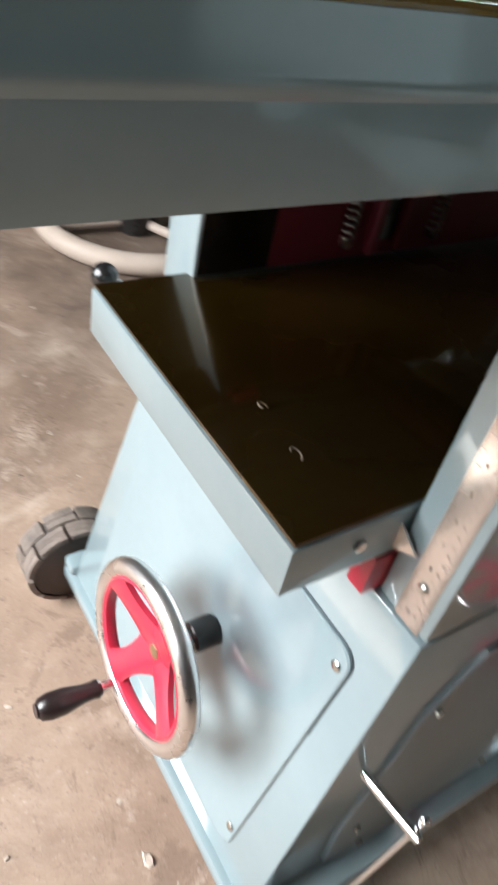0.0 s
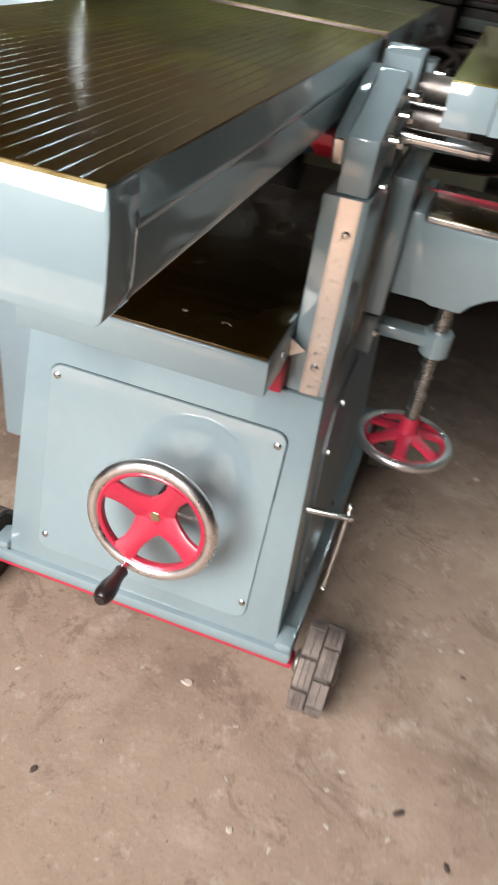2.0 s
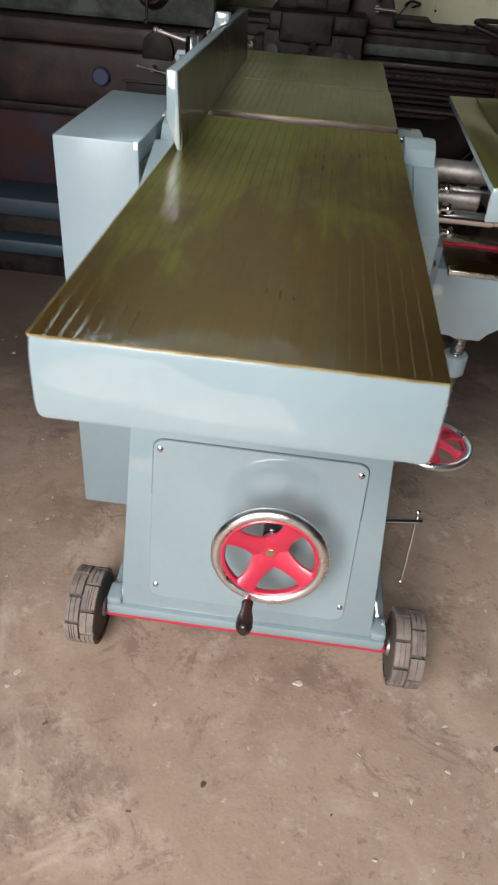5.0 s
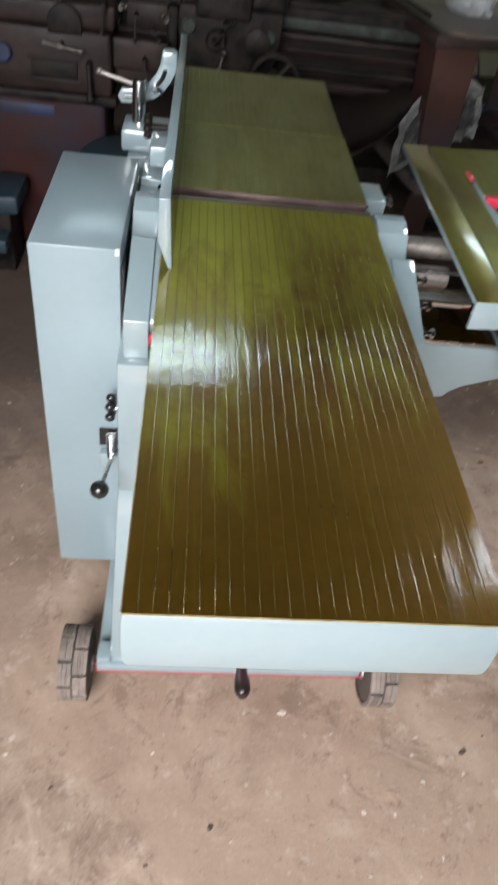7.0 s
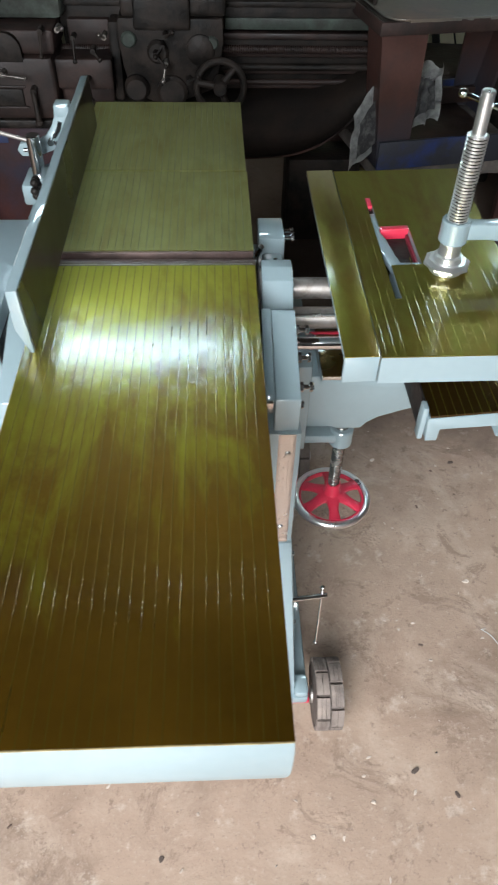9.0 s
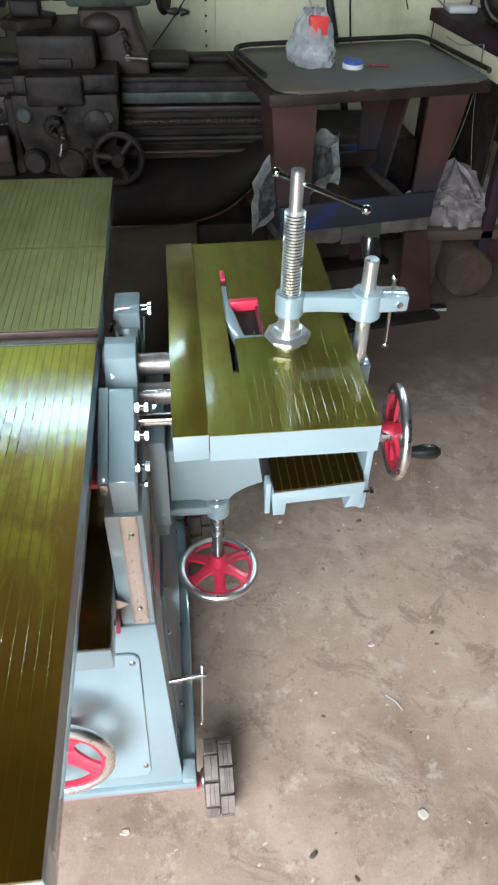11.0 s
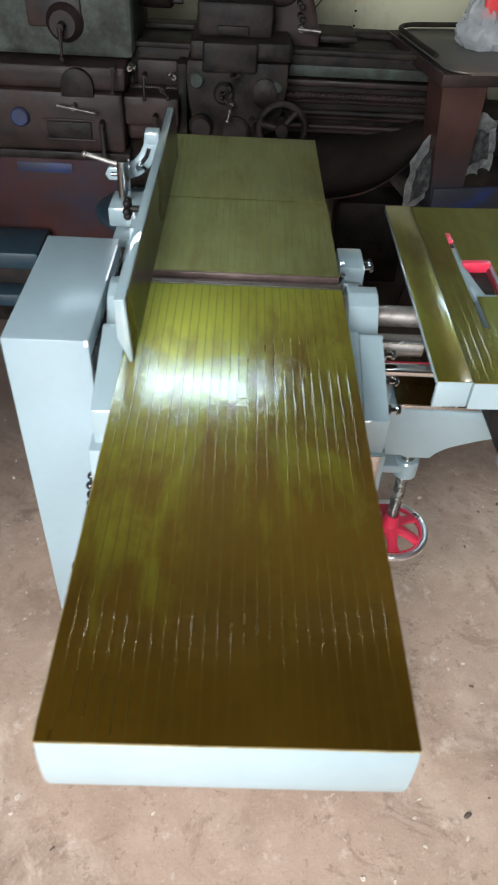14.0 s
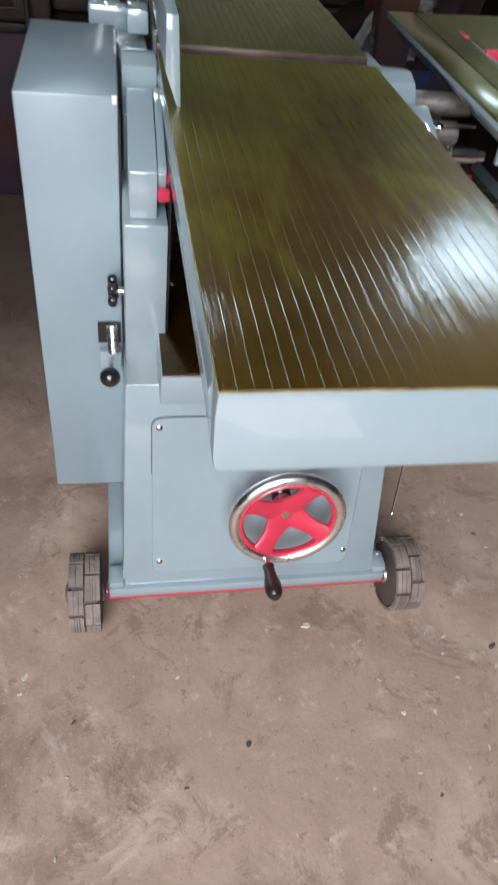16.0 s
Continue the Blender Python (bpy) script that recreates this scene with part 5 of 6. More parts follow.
bm = rod((-0.475, 2.20, 0.675), (-0.475, 2.165, 0.672), 0.010, 12)
rod((-0.475, 2.17, 0.672), (-0.470, 2.155, 0.585), 0.008, 12, bm=bm)
ball(bm, (-0.470, 2.155, 0.580), 0.013, 12)
part("selector_lever", bm, GRIME, gb)
part("gearbox_side", worn(B(-0.404, -0.23, 2.27, 2.42, 0.60, 0.745, 0.012), 0.003), LATHEBROWN, L)
for x, z, dx, dz in ((-0.425, 0.843, -0.004, -0.065), (-0.328, 0.825, 0.0, -0.06), (-0.272, 0.79, 0.02, -0.02), (-0.233, 0.829, -0.012, 0.01), (-0.371, 0.849, 0.016, 0.006), (-0.30, 0.70, 0.01, -0.05)):
    stub_lever(x, 2.22, z, dx, dz, 0.007, L, LEVERIRON if dz > 0.0 else GRIME)
part("lever_plate", worn(B(-0.404, -0.225, 2.225, 2.268, 0.66, 0.752, 0.008), 0.003), LATHEBROWN, L)
# dark guard closing the bed beside the headstock
part("bed_guard", B(-0.371, -0.236, 2.355, 2.70, 0.755, 0.832, 0.006), LATHEBROWN, L, "dark brown sheet guard")
part("headstock_stand", worn(B(-1.30, -0.43, 2.22, 2.74, 0.0, 0.545, 0.02), 0.003, 6), REDIRON, L, "oxide red cabinet stand")
part("stand_ledge", B(-1.31, -0.39, 2.195, 2.75, 0.546, 0.5745, 0.006), GRIME, L)
part("stand_band", B(-0.79, -0.60, 2.2165, 2.2195, 0.490, 0.525, 0.001), BLUEIRON, L, "smear of old blue paint")
part("chuck", rod((-0.370, 2.54, 1.05), (-0.26, 2.54, 1.05), 0.10, 32, 0.008), GRIME, L)
for k in range(3):
    a = radians(40 + 120 * k)
    part("chuck_jaw", B(-0.0, 0.035, -0.012, 0.012, 0.03, 0.085, 0.003, pose(-0.26, 2.54, 1.05) @ Matrix.Rotation(a, 4, "X")), GRIME, L)
# carriage, apron, tool post
part("saddle", worn(B(-0.185, 0.14, 2.24, 2.72, 0.868, 0.925, 0.012), 0.004), GRIME, L)
part("cross_slide", worn(B(-0.145, 0.03, 2.215, 2.64, 0.838, 0.925, 0.008), 0.003), GRIME, L)
part("cross_slide_block", worn(B(-0.165, 0.075, 2.29, 2.60, 0.926, 1.022, 0.010), 0.003), GRIME, L)
part("slide_gib", B(-0.10, 0.0, 2.275, 2.289, 0.935, 0.96, 0.003), GRIME, L)
bm = bmesh.new()
prism(bm, [(-0.213, 2.37), (-0.15, 2.33), (-0.056, 2.39), (-0.05, 2.48), (-0.11, 2.53), (-0.20, 2.48)], 1.023, 1.050, "z", 0.005)
part("compound_rest", bm, GRIME, L)
tp = part("tool_post", worn(B(-0.182, -0.092, 2.39, 2.48, 1.051, 1.098, 0.008), 0.003), GRIME, L)
part("post_plate", worn(B(-0.215, -0.048, 2.37, 2.50, 1.0985, 1.118, 0.006), 0.003), GRIME, tp)
for x, y, h in ((-0.189, 2.44, 0.056), (-0.160, 2.41, 0.040), (-0.097, 2.44, 0.055), (-0.070, 2.43, 0.050), (-0.205, 2.48, 0.03)):
    bm = rod((x, y, 1.112), (x, y, 1.10 + h), 0.006, 10)
    rod((x, y, 1.10 + h * 0.62), (x, y, 1.10 + h), 0.0095, 4, bm=bm)
    part("tool_bolt", bm, GRIME, tp)
bm = turned(bmesh.new(), (-0.137, 2.44, 1.112), (-0.130, 2.44, 1.195), [(0, 0.024), (0.25, 0.020), (0.7, 0.012), (1, 0.011)], 16)
path_tube(curve([(-0.130, 2.44, 1.19), (-0.134, 2.43, 1.222), (-0.128, 2.42, 1.243), (-0.110, 2.41, 1.246)]), 0.009, 10, bm)
part("post_lever", bm, GRIME, tp)
part("lever_grip", turned(bmesh.new(), (-0.118, 2.415, 1.247), (-0.070, 2.385, 1.236), [(0, 0.008), (0.2, 0.013), (0.8, 0.017), (1, 0.012)], 14), GRIME, tp)
bm = bmesh.new()
prism(bm, [(-0.195, 0.868), (-0.200, 0.82), (-0.190, 0.735), (-0.178, 0.685), (-0.160, 0.645), (-0.09, 0.616), (0.02, 0.630), (0.10, 0.66), (0.122, 0.73), (0.134, 0.80), (0.132, 0.868)], 2.235, 2.36, "y", 0.008)
apron = part("apron", bm, GRIME, L, "worn apron with traces of green paint")
for x, z, r, d in ((-0.150, 0.668, 0.040, 0.03), (-0.035, 0.655, 0.050, 0.022), (-0.164, 0.809, 0.024, 0.012), (0.06, 0.78, 0.045, 0.014), (-0.075, 0.775, 0.034, 0.02), (0.097, 0.80, 0.020, 0.010)):
    part("apron_boss", turned(bmesh.new(), (x, 2.236, z), (x, 2.235 - d, z), [(0, r), (0.6, r), (1, r * 0.78)], 22), GREENIRON if r < 0.03 else GRIME, apron)
for x, z, dx, dz in ((-0.048, 0.83, 0.024, 0.016), (-0.058, 0.802, -0.022, -0.024), (-0.050, 0.752, -0.010, -0.046), (-0.080, 0.779, 0.03, -0.03), (0.02, 0.70, 0.03, 0.02)):
    stub_lever(x, 2.226, z, dx, dz, 0.007, apron, LEVERIRON if dz < -0.04 else GRIME, "apron_lever")
wm = wheel_pose((0.121, 2.18, 0.688), (0, -1, 0.05))
aw = part("apron_wheel", ring(wm, 0.076, 0.011, 40, 10), GRIME, L)
part("wheel_hub", rod((0.121, 2.235, 0.688), (0.121, 2.150, 0.688), 0.022, 18, 0.004), GRIME, aw)
for k in range(3):
    a = radians(50 + 120 * k)
    part("wheel_spoke", rod(wm @ Vector((0.012 * math.cos(a), 0.012 * math.sin(a), 0)), wm @ Vector((0.074 * math.cos(a), 0.074 * math.sin(a), 0)), 0.011, 10), GRIME, aw)
part("leadscrew_guard", B(-0.235, -0.20, 2.30, 2.42, 0.60, 0.84, 0.01), GRIME, L)
# tailstock
bm = bmesh.new()
prism(bm, [(-0.010, 1.136), (0.235, 1.140), (0.254, 1.128), (0.256, 1.072), (0.12, 1.062), (-0.016, 1.068)], 2.45, 2.56, "y", 0.014)
ts = part("tailstock", worn(bm, 0.002), GREENIRON, L, "chipped grey-green tailstock barrel")
part("quill", rod((-0.012, 2.505, 1.100), (-0.06, 2.505, 1.100), 0.024, 20, 0.004), GRIME, ts)
bm = bmesh.new()
prism(bm, [(0.020, 1.070), (0.195, 1.070), (0.216, 0.99), (0.238, 0.93), (0.24, 0.872), (0.07, 0.872), (0.075, 0.95), (0.045, 0.99), (0.026, 1.01)], 2.41, 2.62, "y", 0.014)
foot = part("tailstock_foot", worn(bm, 0.004), LATHEBROWN, ts, "rust-brown tailstock foot")
bm = bmesh.new()
bmesh.ops.create_uvsphere(bm, u_segments=20, v_segments=12, radius=1, matrix=Matrix.Translation((0.095, 2.412, 1.028)) @ Matrix.Diagonal((0.060, 0.030, 0.034, 1)))
part("foot_bulge", bm, LATHEBROWN, foot)
for x, z in ((0.161, 1.010), (0.166, 0.975)):
    stub_lever(x, 2.41, z, 0.008, -0.004, 0.008, foot, GRIME, "clamp_nut", 0.015)
bm = rod((0.162, 2.37, 0.941), (0.235, 2.35, 0.941), 0.006, 10)
rod((0.17, 2.41, 0.94), (0.17, 2.368, 0.941), 0.010, 10, bm=bm)
part("clamp_lever", bm, LEVERIRON, foot, "worn bare clamp lever")
wm = wheel_pose((0.295, 2.505, 1.112), (1, -0.28, 0.06))
tw = part("tailstock_wheel", ring(wm, 0.066, 0.010, 40, 10), GRIME, ts)
part("wheel_web", rod(wm @ Vector((0, 0, -0.006)), wm @ Vector((0, 0, 0.006)), 0.060, 28), GRIME, tw)
part("wheel_boss", rod((0.25, 2.505, 1.108), (0.31, 2.505, 1.112), 0.020, 18), GRIME, tw)
part("wheel_handle", turned(bmesh.new(), (0.30, 2.495, 1.050), (0.345, 2.495, 1.048), [(0, 0.007), (0.3, 0.010), (0.8, 0.012), (1, 0.007)], 14), GRIME, tw)
bm = path_tube(curve([(0.012, 2.50, 1.138), (0.008, 2.49, 1.158), (-0.004, 2.48, 1.170)]), 0.008, 10)
part("quill_lock", bm, GRIME, ts)
part("lock_grip", rod((0.0, 2.48, 1.171), (-0.052, 2.47, 1.170), 0.012, 14, 0.003), GRIME, ts)
part("bed_cover", B(0.235, 0.372, 2.45, 2.62, 0.886, 0.910, 0.010), GRIME, L)
# pale worn strip and ribs down the front of the bed
part("bed_strip", B(0.14, 0.73, 2.352, 2.359, 0.806, 0.840, 0.003), GREENIRON, L, "worn steel strip")
for z in (0.775, 0.722, 0.668, 0.62):
    part("bed_rib", B(0.135, 0.73, 2.39, 2.43, z - 0.010, z + 0.010, 0.005), LATHEBROWN, L)
part("rod_bracket", worn(B(0.665, 0.732, 2.33, 2.43, 0.60, 0.80, 0.012), 0.003), GRIME, L)

# ---- the iron stand with its tray top, turned a little away from the wall ----
stand = thing("iron_stand", (0.93, 2.4, 0), "rust-brown angle-iron stand with a worn grey tray top", "work stand")
S = Matrix.Translation((0.625, 2.14, 0)) @ Matrix.Rotation(radians(10.5), 4, "Z")


def on_stand(bm):
    """Sets a shape made along the stand's own front and side into the room."""
    bm.transform(S)
    return bm


def rounded(x0, x1, y0, y1, radii, n=6):
    """Outline of a plate with its own radius at each corner, counter-clockwise from the near left."""
    pts = []
    for k, (cx, cy, sx, sy) in enumerate(((x0, y0, 1, 1), (x1, y0, -1, 1), (x1, y1, -1, -1), (x0, y1, 1, -1))):
        r = radii[k]
        for i in range(n + 1):
            a = math.pi + (k + i / n) * math.pi / 2
            pts.append((cx + sx * r + r * math.cos(a), cy + sy * r + r * math.sin(a)))
    return pts


top = part("tray_top", on_stand(prism(bmesh.new(), rounded(0.005, 0.755, -0.012, 0.545, (0.07, 0.05, 0.05, 0.08)), 0.890, 0.896, "z", 0.001)), GREYTOP, stand, "worn dark grey metal tray top")
loop = rounded(0.005, 0.775, 0.03, 0.548, (0.02, 0.03, 0.06, 0.08))
loop = loop[7 + 3:28] + [(0.005, 0.25), (0.008, 0.14)]
part("tray_rim", on_stand(path_tube([(x, y, 0.907) for x, y in loop], 0.0085, 8)), GRIME, top, "raised black tube rim")
# the bent-down front lip, peeled off in places and sprung up at one end
for a, b, z in ((0.07, 0.235, 0.8965), (0.255, 0.275, 0.896), (0.33, 0.52, 0.897), (0.521, 0.70, 0.899)):
    part("tray_lip", on_stand(worn(B(a, b, -0.0155, -0.0125, 0.887, z, 0.001), 0.002, 40, 3)), GREYTOP, top, "bare scuffed edge of the tray")
frame_bars = ((-0.022, 0.755, -0.010, 0.000, 0.852, 0.8895), (-0.022, -0.012, 0.001, 0.550, 0.852, 0.8895), (0.745, 0.755, 0.001, 0.550, 0.852, 0.8895), (-0.011, 0.744, 0.540, 0.550, 0.852, 0.8895))
for bar in frame_bars:
    part("frame_bar", on_stand(B(*bar, 0.002)), LATHEBROWN, stand, "rust-brown angle iron under the tray")
part("tray_underside", on_stand(B(-0.011, 0.744, 0.001, 0.539, 0.878, 0.8895)), GRIME, stand)


def slanted(name, pts_top, pts_bottom, z1, z0, material, parent, label=""):
    bm = bmesh.new()
    a = [bm.verts.new((x, y, z0)) for x, y in pts_bottom]
    b = [bm.verts.new((x, y, z1)) for x, y in pts_top]
    bm.faces.new(list(reversed(a)))
    bm.faces.new(b)
    for i in range(len(a)):
        bm.faces.new((a[i], a[(i + 1) % len(a)], b[(i + 1) % len(b)], b[i]))
    return part(name, on_stand(bm), material, parent, label, smooth=0)


def plate(x0, x1, y0, y1):
    return [(x0, y0), (x1, y0), (x1, y1), (x0, y1)]


# splayed angle-iron legs: a face to the front and a web running back
for xt0, xt1, xb0, xb1, web in ((-0.010, 0.142, 0.034, 0.142, -1), (0.540, 0.690, 0.536, 0.617, 1)):
    for y in (0.002, 0.500):
        leg = slanted("stand_leg", plate(xt0, xt1, y, y + 0.012), plate(xb0, xb1, y, y + 0.012), 0.8515, 0.43, LEGPAINT, stand, "brown painted leg with old blue below")
        w_t, w_b = (xt0, xb0) if web < 0 else (xt1 - 0.012, xb1 - 0.012)
        y0, y1 = (y + 0.0125, y + 0.125) if y < 0.2 else (y - 0.125, y - 0.0005)
        slanted("leg_web", plate(w_t, w_t + 0.012, y0, y1), plate(w_b, w_b + 0.012, y0, y1), 0.8515, 0.43, LEGPAINT, leg)
part("cross_beam", on_stand(B(0.030, 0.622, -0.012, 0.0015, 0.432, 0.527, 0.003)), BEAMPAINT, stand, "blue painted cross beam worn to the iron")
part("cross_beam", on_stand(B(0.030, 0.622, 0.513, 0.526, 0.432, 0.527, 0.003)), BEAMPAINT, stand, "blue painted cross beam worn to the iron")
part("lower_shelf", on_stand(B(0.045, 0.53, 0.02, 0.498, 0.440, 0.462, 0.002)), LATHEBROWN, stand, "dark boarded lower shelf")
part("shelf_board", on_stand(worn(B(0.15, 0.60, 0.445, 0.470, 0.463, 0.520, 0.003), 0.004)), LATHEBROWN, stand)
part("concrete_pad", on_stand(worn(B(0.045, 0.270, -0.006, 0.50, 0.372, 0.4305, 0.004), 0.009, 22, 6)), RUBBLE, stand, "crumbling grey slab edge")
part("packing_plate", on_stand(B(0.272, 0.425, -0.009, 0.50, 0.362, 0.4305, 0.002)), GREYTOP, stand, "smooth grey packing plate")
part("packing_plate", on_stand(worn(B(0.427, 0.620, -0.004, 0.50, 0.380, 0.4305, 0.003), 0.006, 22, 4)), RUBBLE, stand, "crumbling grey slab edge")
for y in (0.004, 0.49):
    for t0, t1, b0, b1 in ((0.040, 0.130, -0.01, 0.135), (0.538, 0.626, 0.556, 0.712)):
        slanted("stand_foot", plate(t0, t1, y, y + 0.014), plate(b0, b1, y, y + 0.014), 0.3715, 0.018, BROWNIRON, stand)
for y in (-0.055, 0.44):
    part("foot_rail", on_stand(B(-0.04, 0.73, y, y + 0.10, 0.0, 0.0175, 0.003)), GRIME, stand)

# ---- loose things round the machine ----
# plastic bag with a red pack in it
def crumpled(bm, c, rx, ry, rz, seed, rough, seg=26, rings=16, flat=True):
    """A crumpled closed bag: a squashed ball pushed in and out by noise, flat below."""
    rows = []
    for i in range(rings + 1):
        th = math.pi * i / rings
        row = []
        for k in range(seg):
            ph = 2 * math.pi * k / seg
            d = Vector((math.sin(th) * math.cos(ph), math.sin(th) * math.sin(ph), math.cos(th)))
            f = 1 + rough * noise.noise(d * 2.1 + Vector((seed, 0, 0))) + rough * 0.7 * abs(noise.noise(d * 5 + Vector((0, seed, 0))))
            z = c[2] + rz * d.z * f
            row.append(bm.verts.new((c[0] + rx * d.x * f, c[1] + ry * d.y * f, max(z, c[2] - rz * 0.82) if flat else z)))
        rows.append(row)
    for a, b in zip(rows, rows[1:]):
        for k in range(seg):
            bm.faces.new((a[k], a[(k + 1) % seg], b[(k + 1) % seg], b[k]))
    bmesh.ops.remove_doubles(bm, verts=bm.verts, dist=1e-5)
    return bm


bag = thing("plastic_bag", (0.798, 2.465, 0.8965), "knotted clear plastic bag holding a red pack on the tray top", "bag")
bm = bmesh.new()
rows = []
for i in range(21):
    s = i / 20
    r = 0.092 * (math.sin(math.pi * min(1, 0.26 + 0.54 * s)) ** 0.7) * (1 - 0.45 * s)
    row = []
    for k in range(32):
        a = 2 * math.pi * k / 32
        u = Vector((math.cos(a), math.sin(a), 0))
        f = 1 + 0.20 * noise.noise(u * 1.6 + Vector((0, 0, s * 3))) + 0.32 * abs(noise.noise(u * 3.2 + Vector((0, 0, s * 2)))) + 0.22 * abs(noise.noise(u * 7 + Vector((5, 0, s * 6)))) - 0.08
        row.append(bm.verts.new((0.798 + r * f * math.cos(a) - 0.010 * s, 2.465 + r * f * math.sin(a), 0.899 + 0.158 * s + (0.03 * s * noise.noise(u * 2.5)))))
    rows.append(row)
for a, b in zip(rows, rows[1:]):
    for k in range(32):
        bm.faces.new((a[k], a[(k + 1) % 32], b[(k + 1) % 32], b[k]))
bm.faces.new(list(reversed(rows[0])))
bm.faces.new(rows[-1])
part("bag_skin", bm, PLASTICBAG, bag, smooth=22)
part("red_pack", worn(B(0.765, 0.830, 2.405, 2.440, 0.992, 1.050, 0.006), 0.008, 25), REDPL, bag, "red packet at the front of the bag")
part("bag_content", crumpled(bmesh.new(), (0.798, 2.465, 0.93), 0.06, 0.055, 0.022, 3.0, 0.4), WHITEPL, bag)
tin = thing("small_tin", (0.925, 2.41, 0.8965), "small round white tin with a blue band", "tin")
part("tin_body", rod((0.925, 2.41, 0.8965), (0.925, 2.41, 0.912), 0.036, 28, 0.002), WHITEPL, tin)
part("tin_band", rod((0.925, 2.41, 0.912), (0.925, 2.41, 0.922), 0.035, 28, 0.002), BLUEPL, tin, "blue lid")
solo("red_chalk", rod((0.985, 2.425, 0.900), (1.055, 2.418, 0.900), 0.0035, 8), DARKRED, "short red marking chalk on the tray top", "chalk")

# newsprint bundle and sack behind and under the stand
def sheet(points_u, points_v, amp, seed, thick=0.004):
    """A limp sheet spanned by two edges, crumpled by noise."""
    bm = bmesh.new()
    n = 14
    rows = []
    for i in range(n + 1):
        row = []
        for j in range(n + 1):
            u, v = i / n, j / n
            p = (Vector(points_u[0]) * (1 - v) + Vector(points_u[1]) * v) * (1 - u) + (Vector(points_v[0]) * (1 - v) + Vector(points_v[1]) * v) * u
            q = Vector((u * 3, v * 3, seed))
            p += Vector((noise.noise(q), noise.noise(q + Vector((7, 0, 0))), noise.noise(q + Vector((0, 7, 0))))) * amp
            row.append(bm.verts.new(p))
        rows.append(row)
    fs = []
    for a, b in zip(rows, rows[1:]):
        for j in range(n):
            fs.append(bm.faces.new((a[j], a[j + 1], b[j + 1], b[j])))
    bmesh.ops.solidify(bm, geom=fs, thickness=thick)
    return bm


news = thing("newspaper_bundle", (0.74, 2.3, 0.467), "crumpled printed newspaper hanging over the stand's lower beam", "newspaper")
part("paper_sheet", sheet([(0.562, 2.15, 0.42), (0.558, 2.15, 0.61)], [(0.69, 2.215, 0.50), (0.645, 2.215, 0.72)], 0.014, 1.0), PAPER, news)
part("paper_sheet", sheet([(0.74, 2.28, 0.50), (0.76, 2.30, 0.72)], [(0.90, 2.34, 0.52), (0.88, 2.34, 0.72)], 0.035, 4.0), PAPER, news)
part("print_block", sheet([(0.775, 2.262, 0.56), (0.785, 2.275, 0.685)], [(0.868, 2.300, 0.575), (0.850, 2.303, 0.675)], 0.014, 4.0, 0.002), PRINT, news, "dark printed block")
part("print_block", sheet([(0.582, 2.135, 0.47), (0.580, 2.135, 0.59)], [(0.655, 2.172, 0.52), (0.630, 2.172, 0.66)], 0.006, 1.0, 0.002), PRINT, news, "dark printed block")
bm = bmesh.new()
rows = []
for i in range(31):
    s_ = i / 30
    row = []
    for k in range(72):
        a = 2 * math.pi * k / 72
        u = Vector((math.cos(a), math.sin(a), 0))
        fold = abs(noise.noise(u * 2.6 + Vector((0, 0, s_ * 2.5)))) + 0.6 * abs(noise.noise(u * 6.5 + Vector((3, 0, s_ * 7)))) + 0.35 * abs(noise.noise(u * 15 + Vector((0, 3, s_ * 15))))
        r = (1 - s_ ** 4) * (0.74 + 0.42 * fold)
        row.append(bm.verts.new((1.475 + 0.185 * r * u.x - 0.075 * s_, 2.535 + 0.13 * r * u.y, 0.3005 + 0.25 * s_ ** 0.75 * (0.86 + 0.42 * noise.noise(u * 1.4 + Vector((9, 0, s_)))))))
    rows.append(row)
for a, b in zip(rows, rows[1:]):
    for k in range(72):
        bm.faces.new((a[k], a[(k + 1) % 72], b[(k + 1) % 72], b[k]))
bm.faces.new(list(reversed(rows[0])))
bmesh.ops.remove_doubles(bm, verts=bm.verts, dist=1e-4)
sack = solo("plastic_sack", bm, SACKPL, "slumped crinkled translucent plastic sack beside the stand", "sack", smooth=35)
shelf = solo("timber_baulk", B(1.26, 1.66, 2.40, 2.72, 0.255, 0.30, 0.008), WOOD, "weathered timber board on blocks", "timber")
for x, y, r in ((1.345, 2.53, 4), (1.59, 2.67, 12)):
    solo("wood_block", worn(B(-0.06, 0.06, -0.05, 0.05, 0.0, 0.2545, 0.012, pose(x, y, 0, 0, 0, r)), 0.004, 12), WOOD, "rough dark wooden block on the floor", "wood block", "wood blocks by the stand")
bm = bmesh.new()
turned(bm, (1.505, 2.375, 0.108), (1.50, 2.60, 0.112), [(0, 0.095), (0.06, 0.106), (0.5, 0.110), (1, 0.104)], 26)
for v in bm.verts:
    v.co += noise.noise_vector(v.co * 9) * 0.007
    v.co.z = max(v.co.z, 0.0)
log = solo("log_stump", bm, LOGWOOD, "short sawn log with a dark end lying on the floor", "log", smooth=40)
sole = thing("rubber_sandal", (1.36, 2.30, 0), "black and white striped rubber sole lying by the stand's foot", "sandal")
part("sole", B(1.325, 1.40, 2.275, 2.31, 0.0, 0.022, 0.006), BLACK, sole)
part("stripe", B(1.330, 1.395, 2.2735, 2.2748, 0.006, 0.010), WHITEPL, sole)
part("stripe", B(1.330, 1.395, 2.2735, 2.2748, 0.014, 0.018), WHITEPL, sole)

# block added for an unidentified dark mass behind the stand
solo("dark_block", worn(B(0.92, 1.38, 2.93, 3.38, 0.0, 0.48, 0.02), 0.012, 6, 3), GRIME, "rough dark block against the far wall", "box")

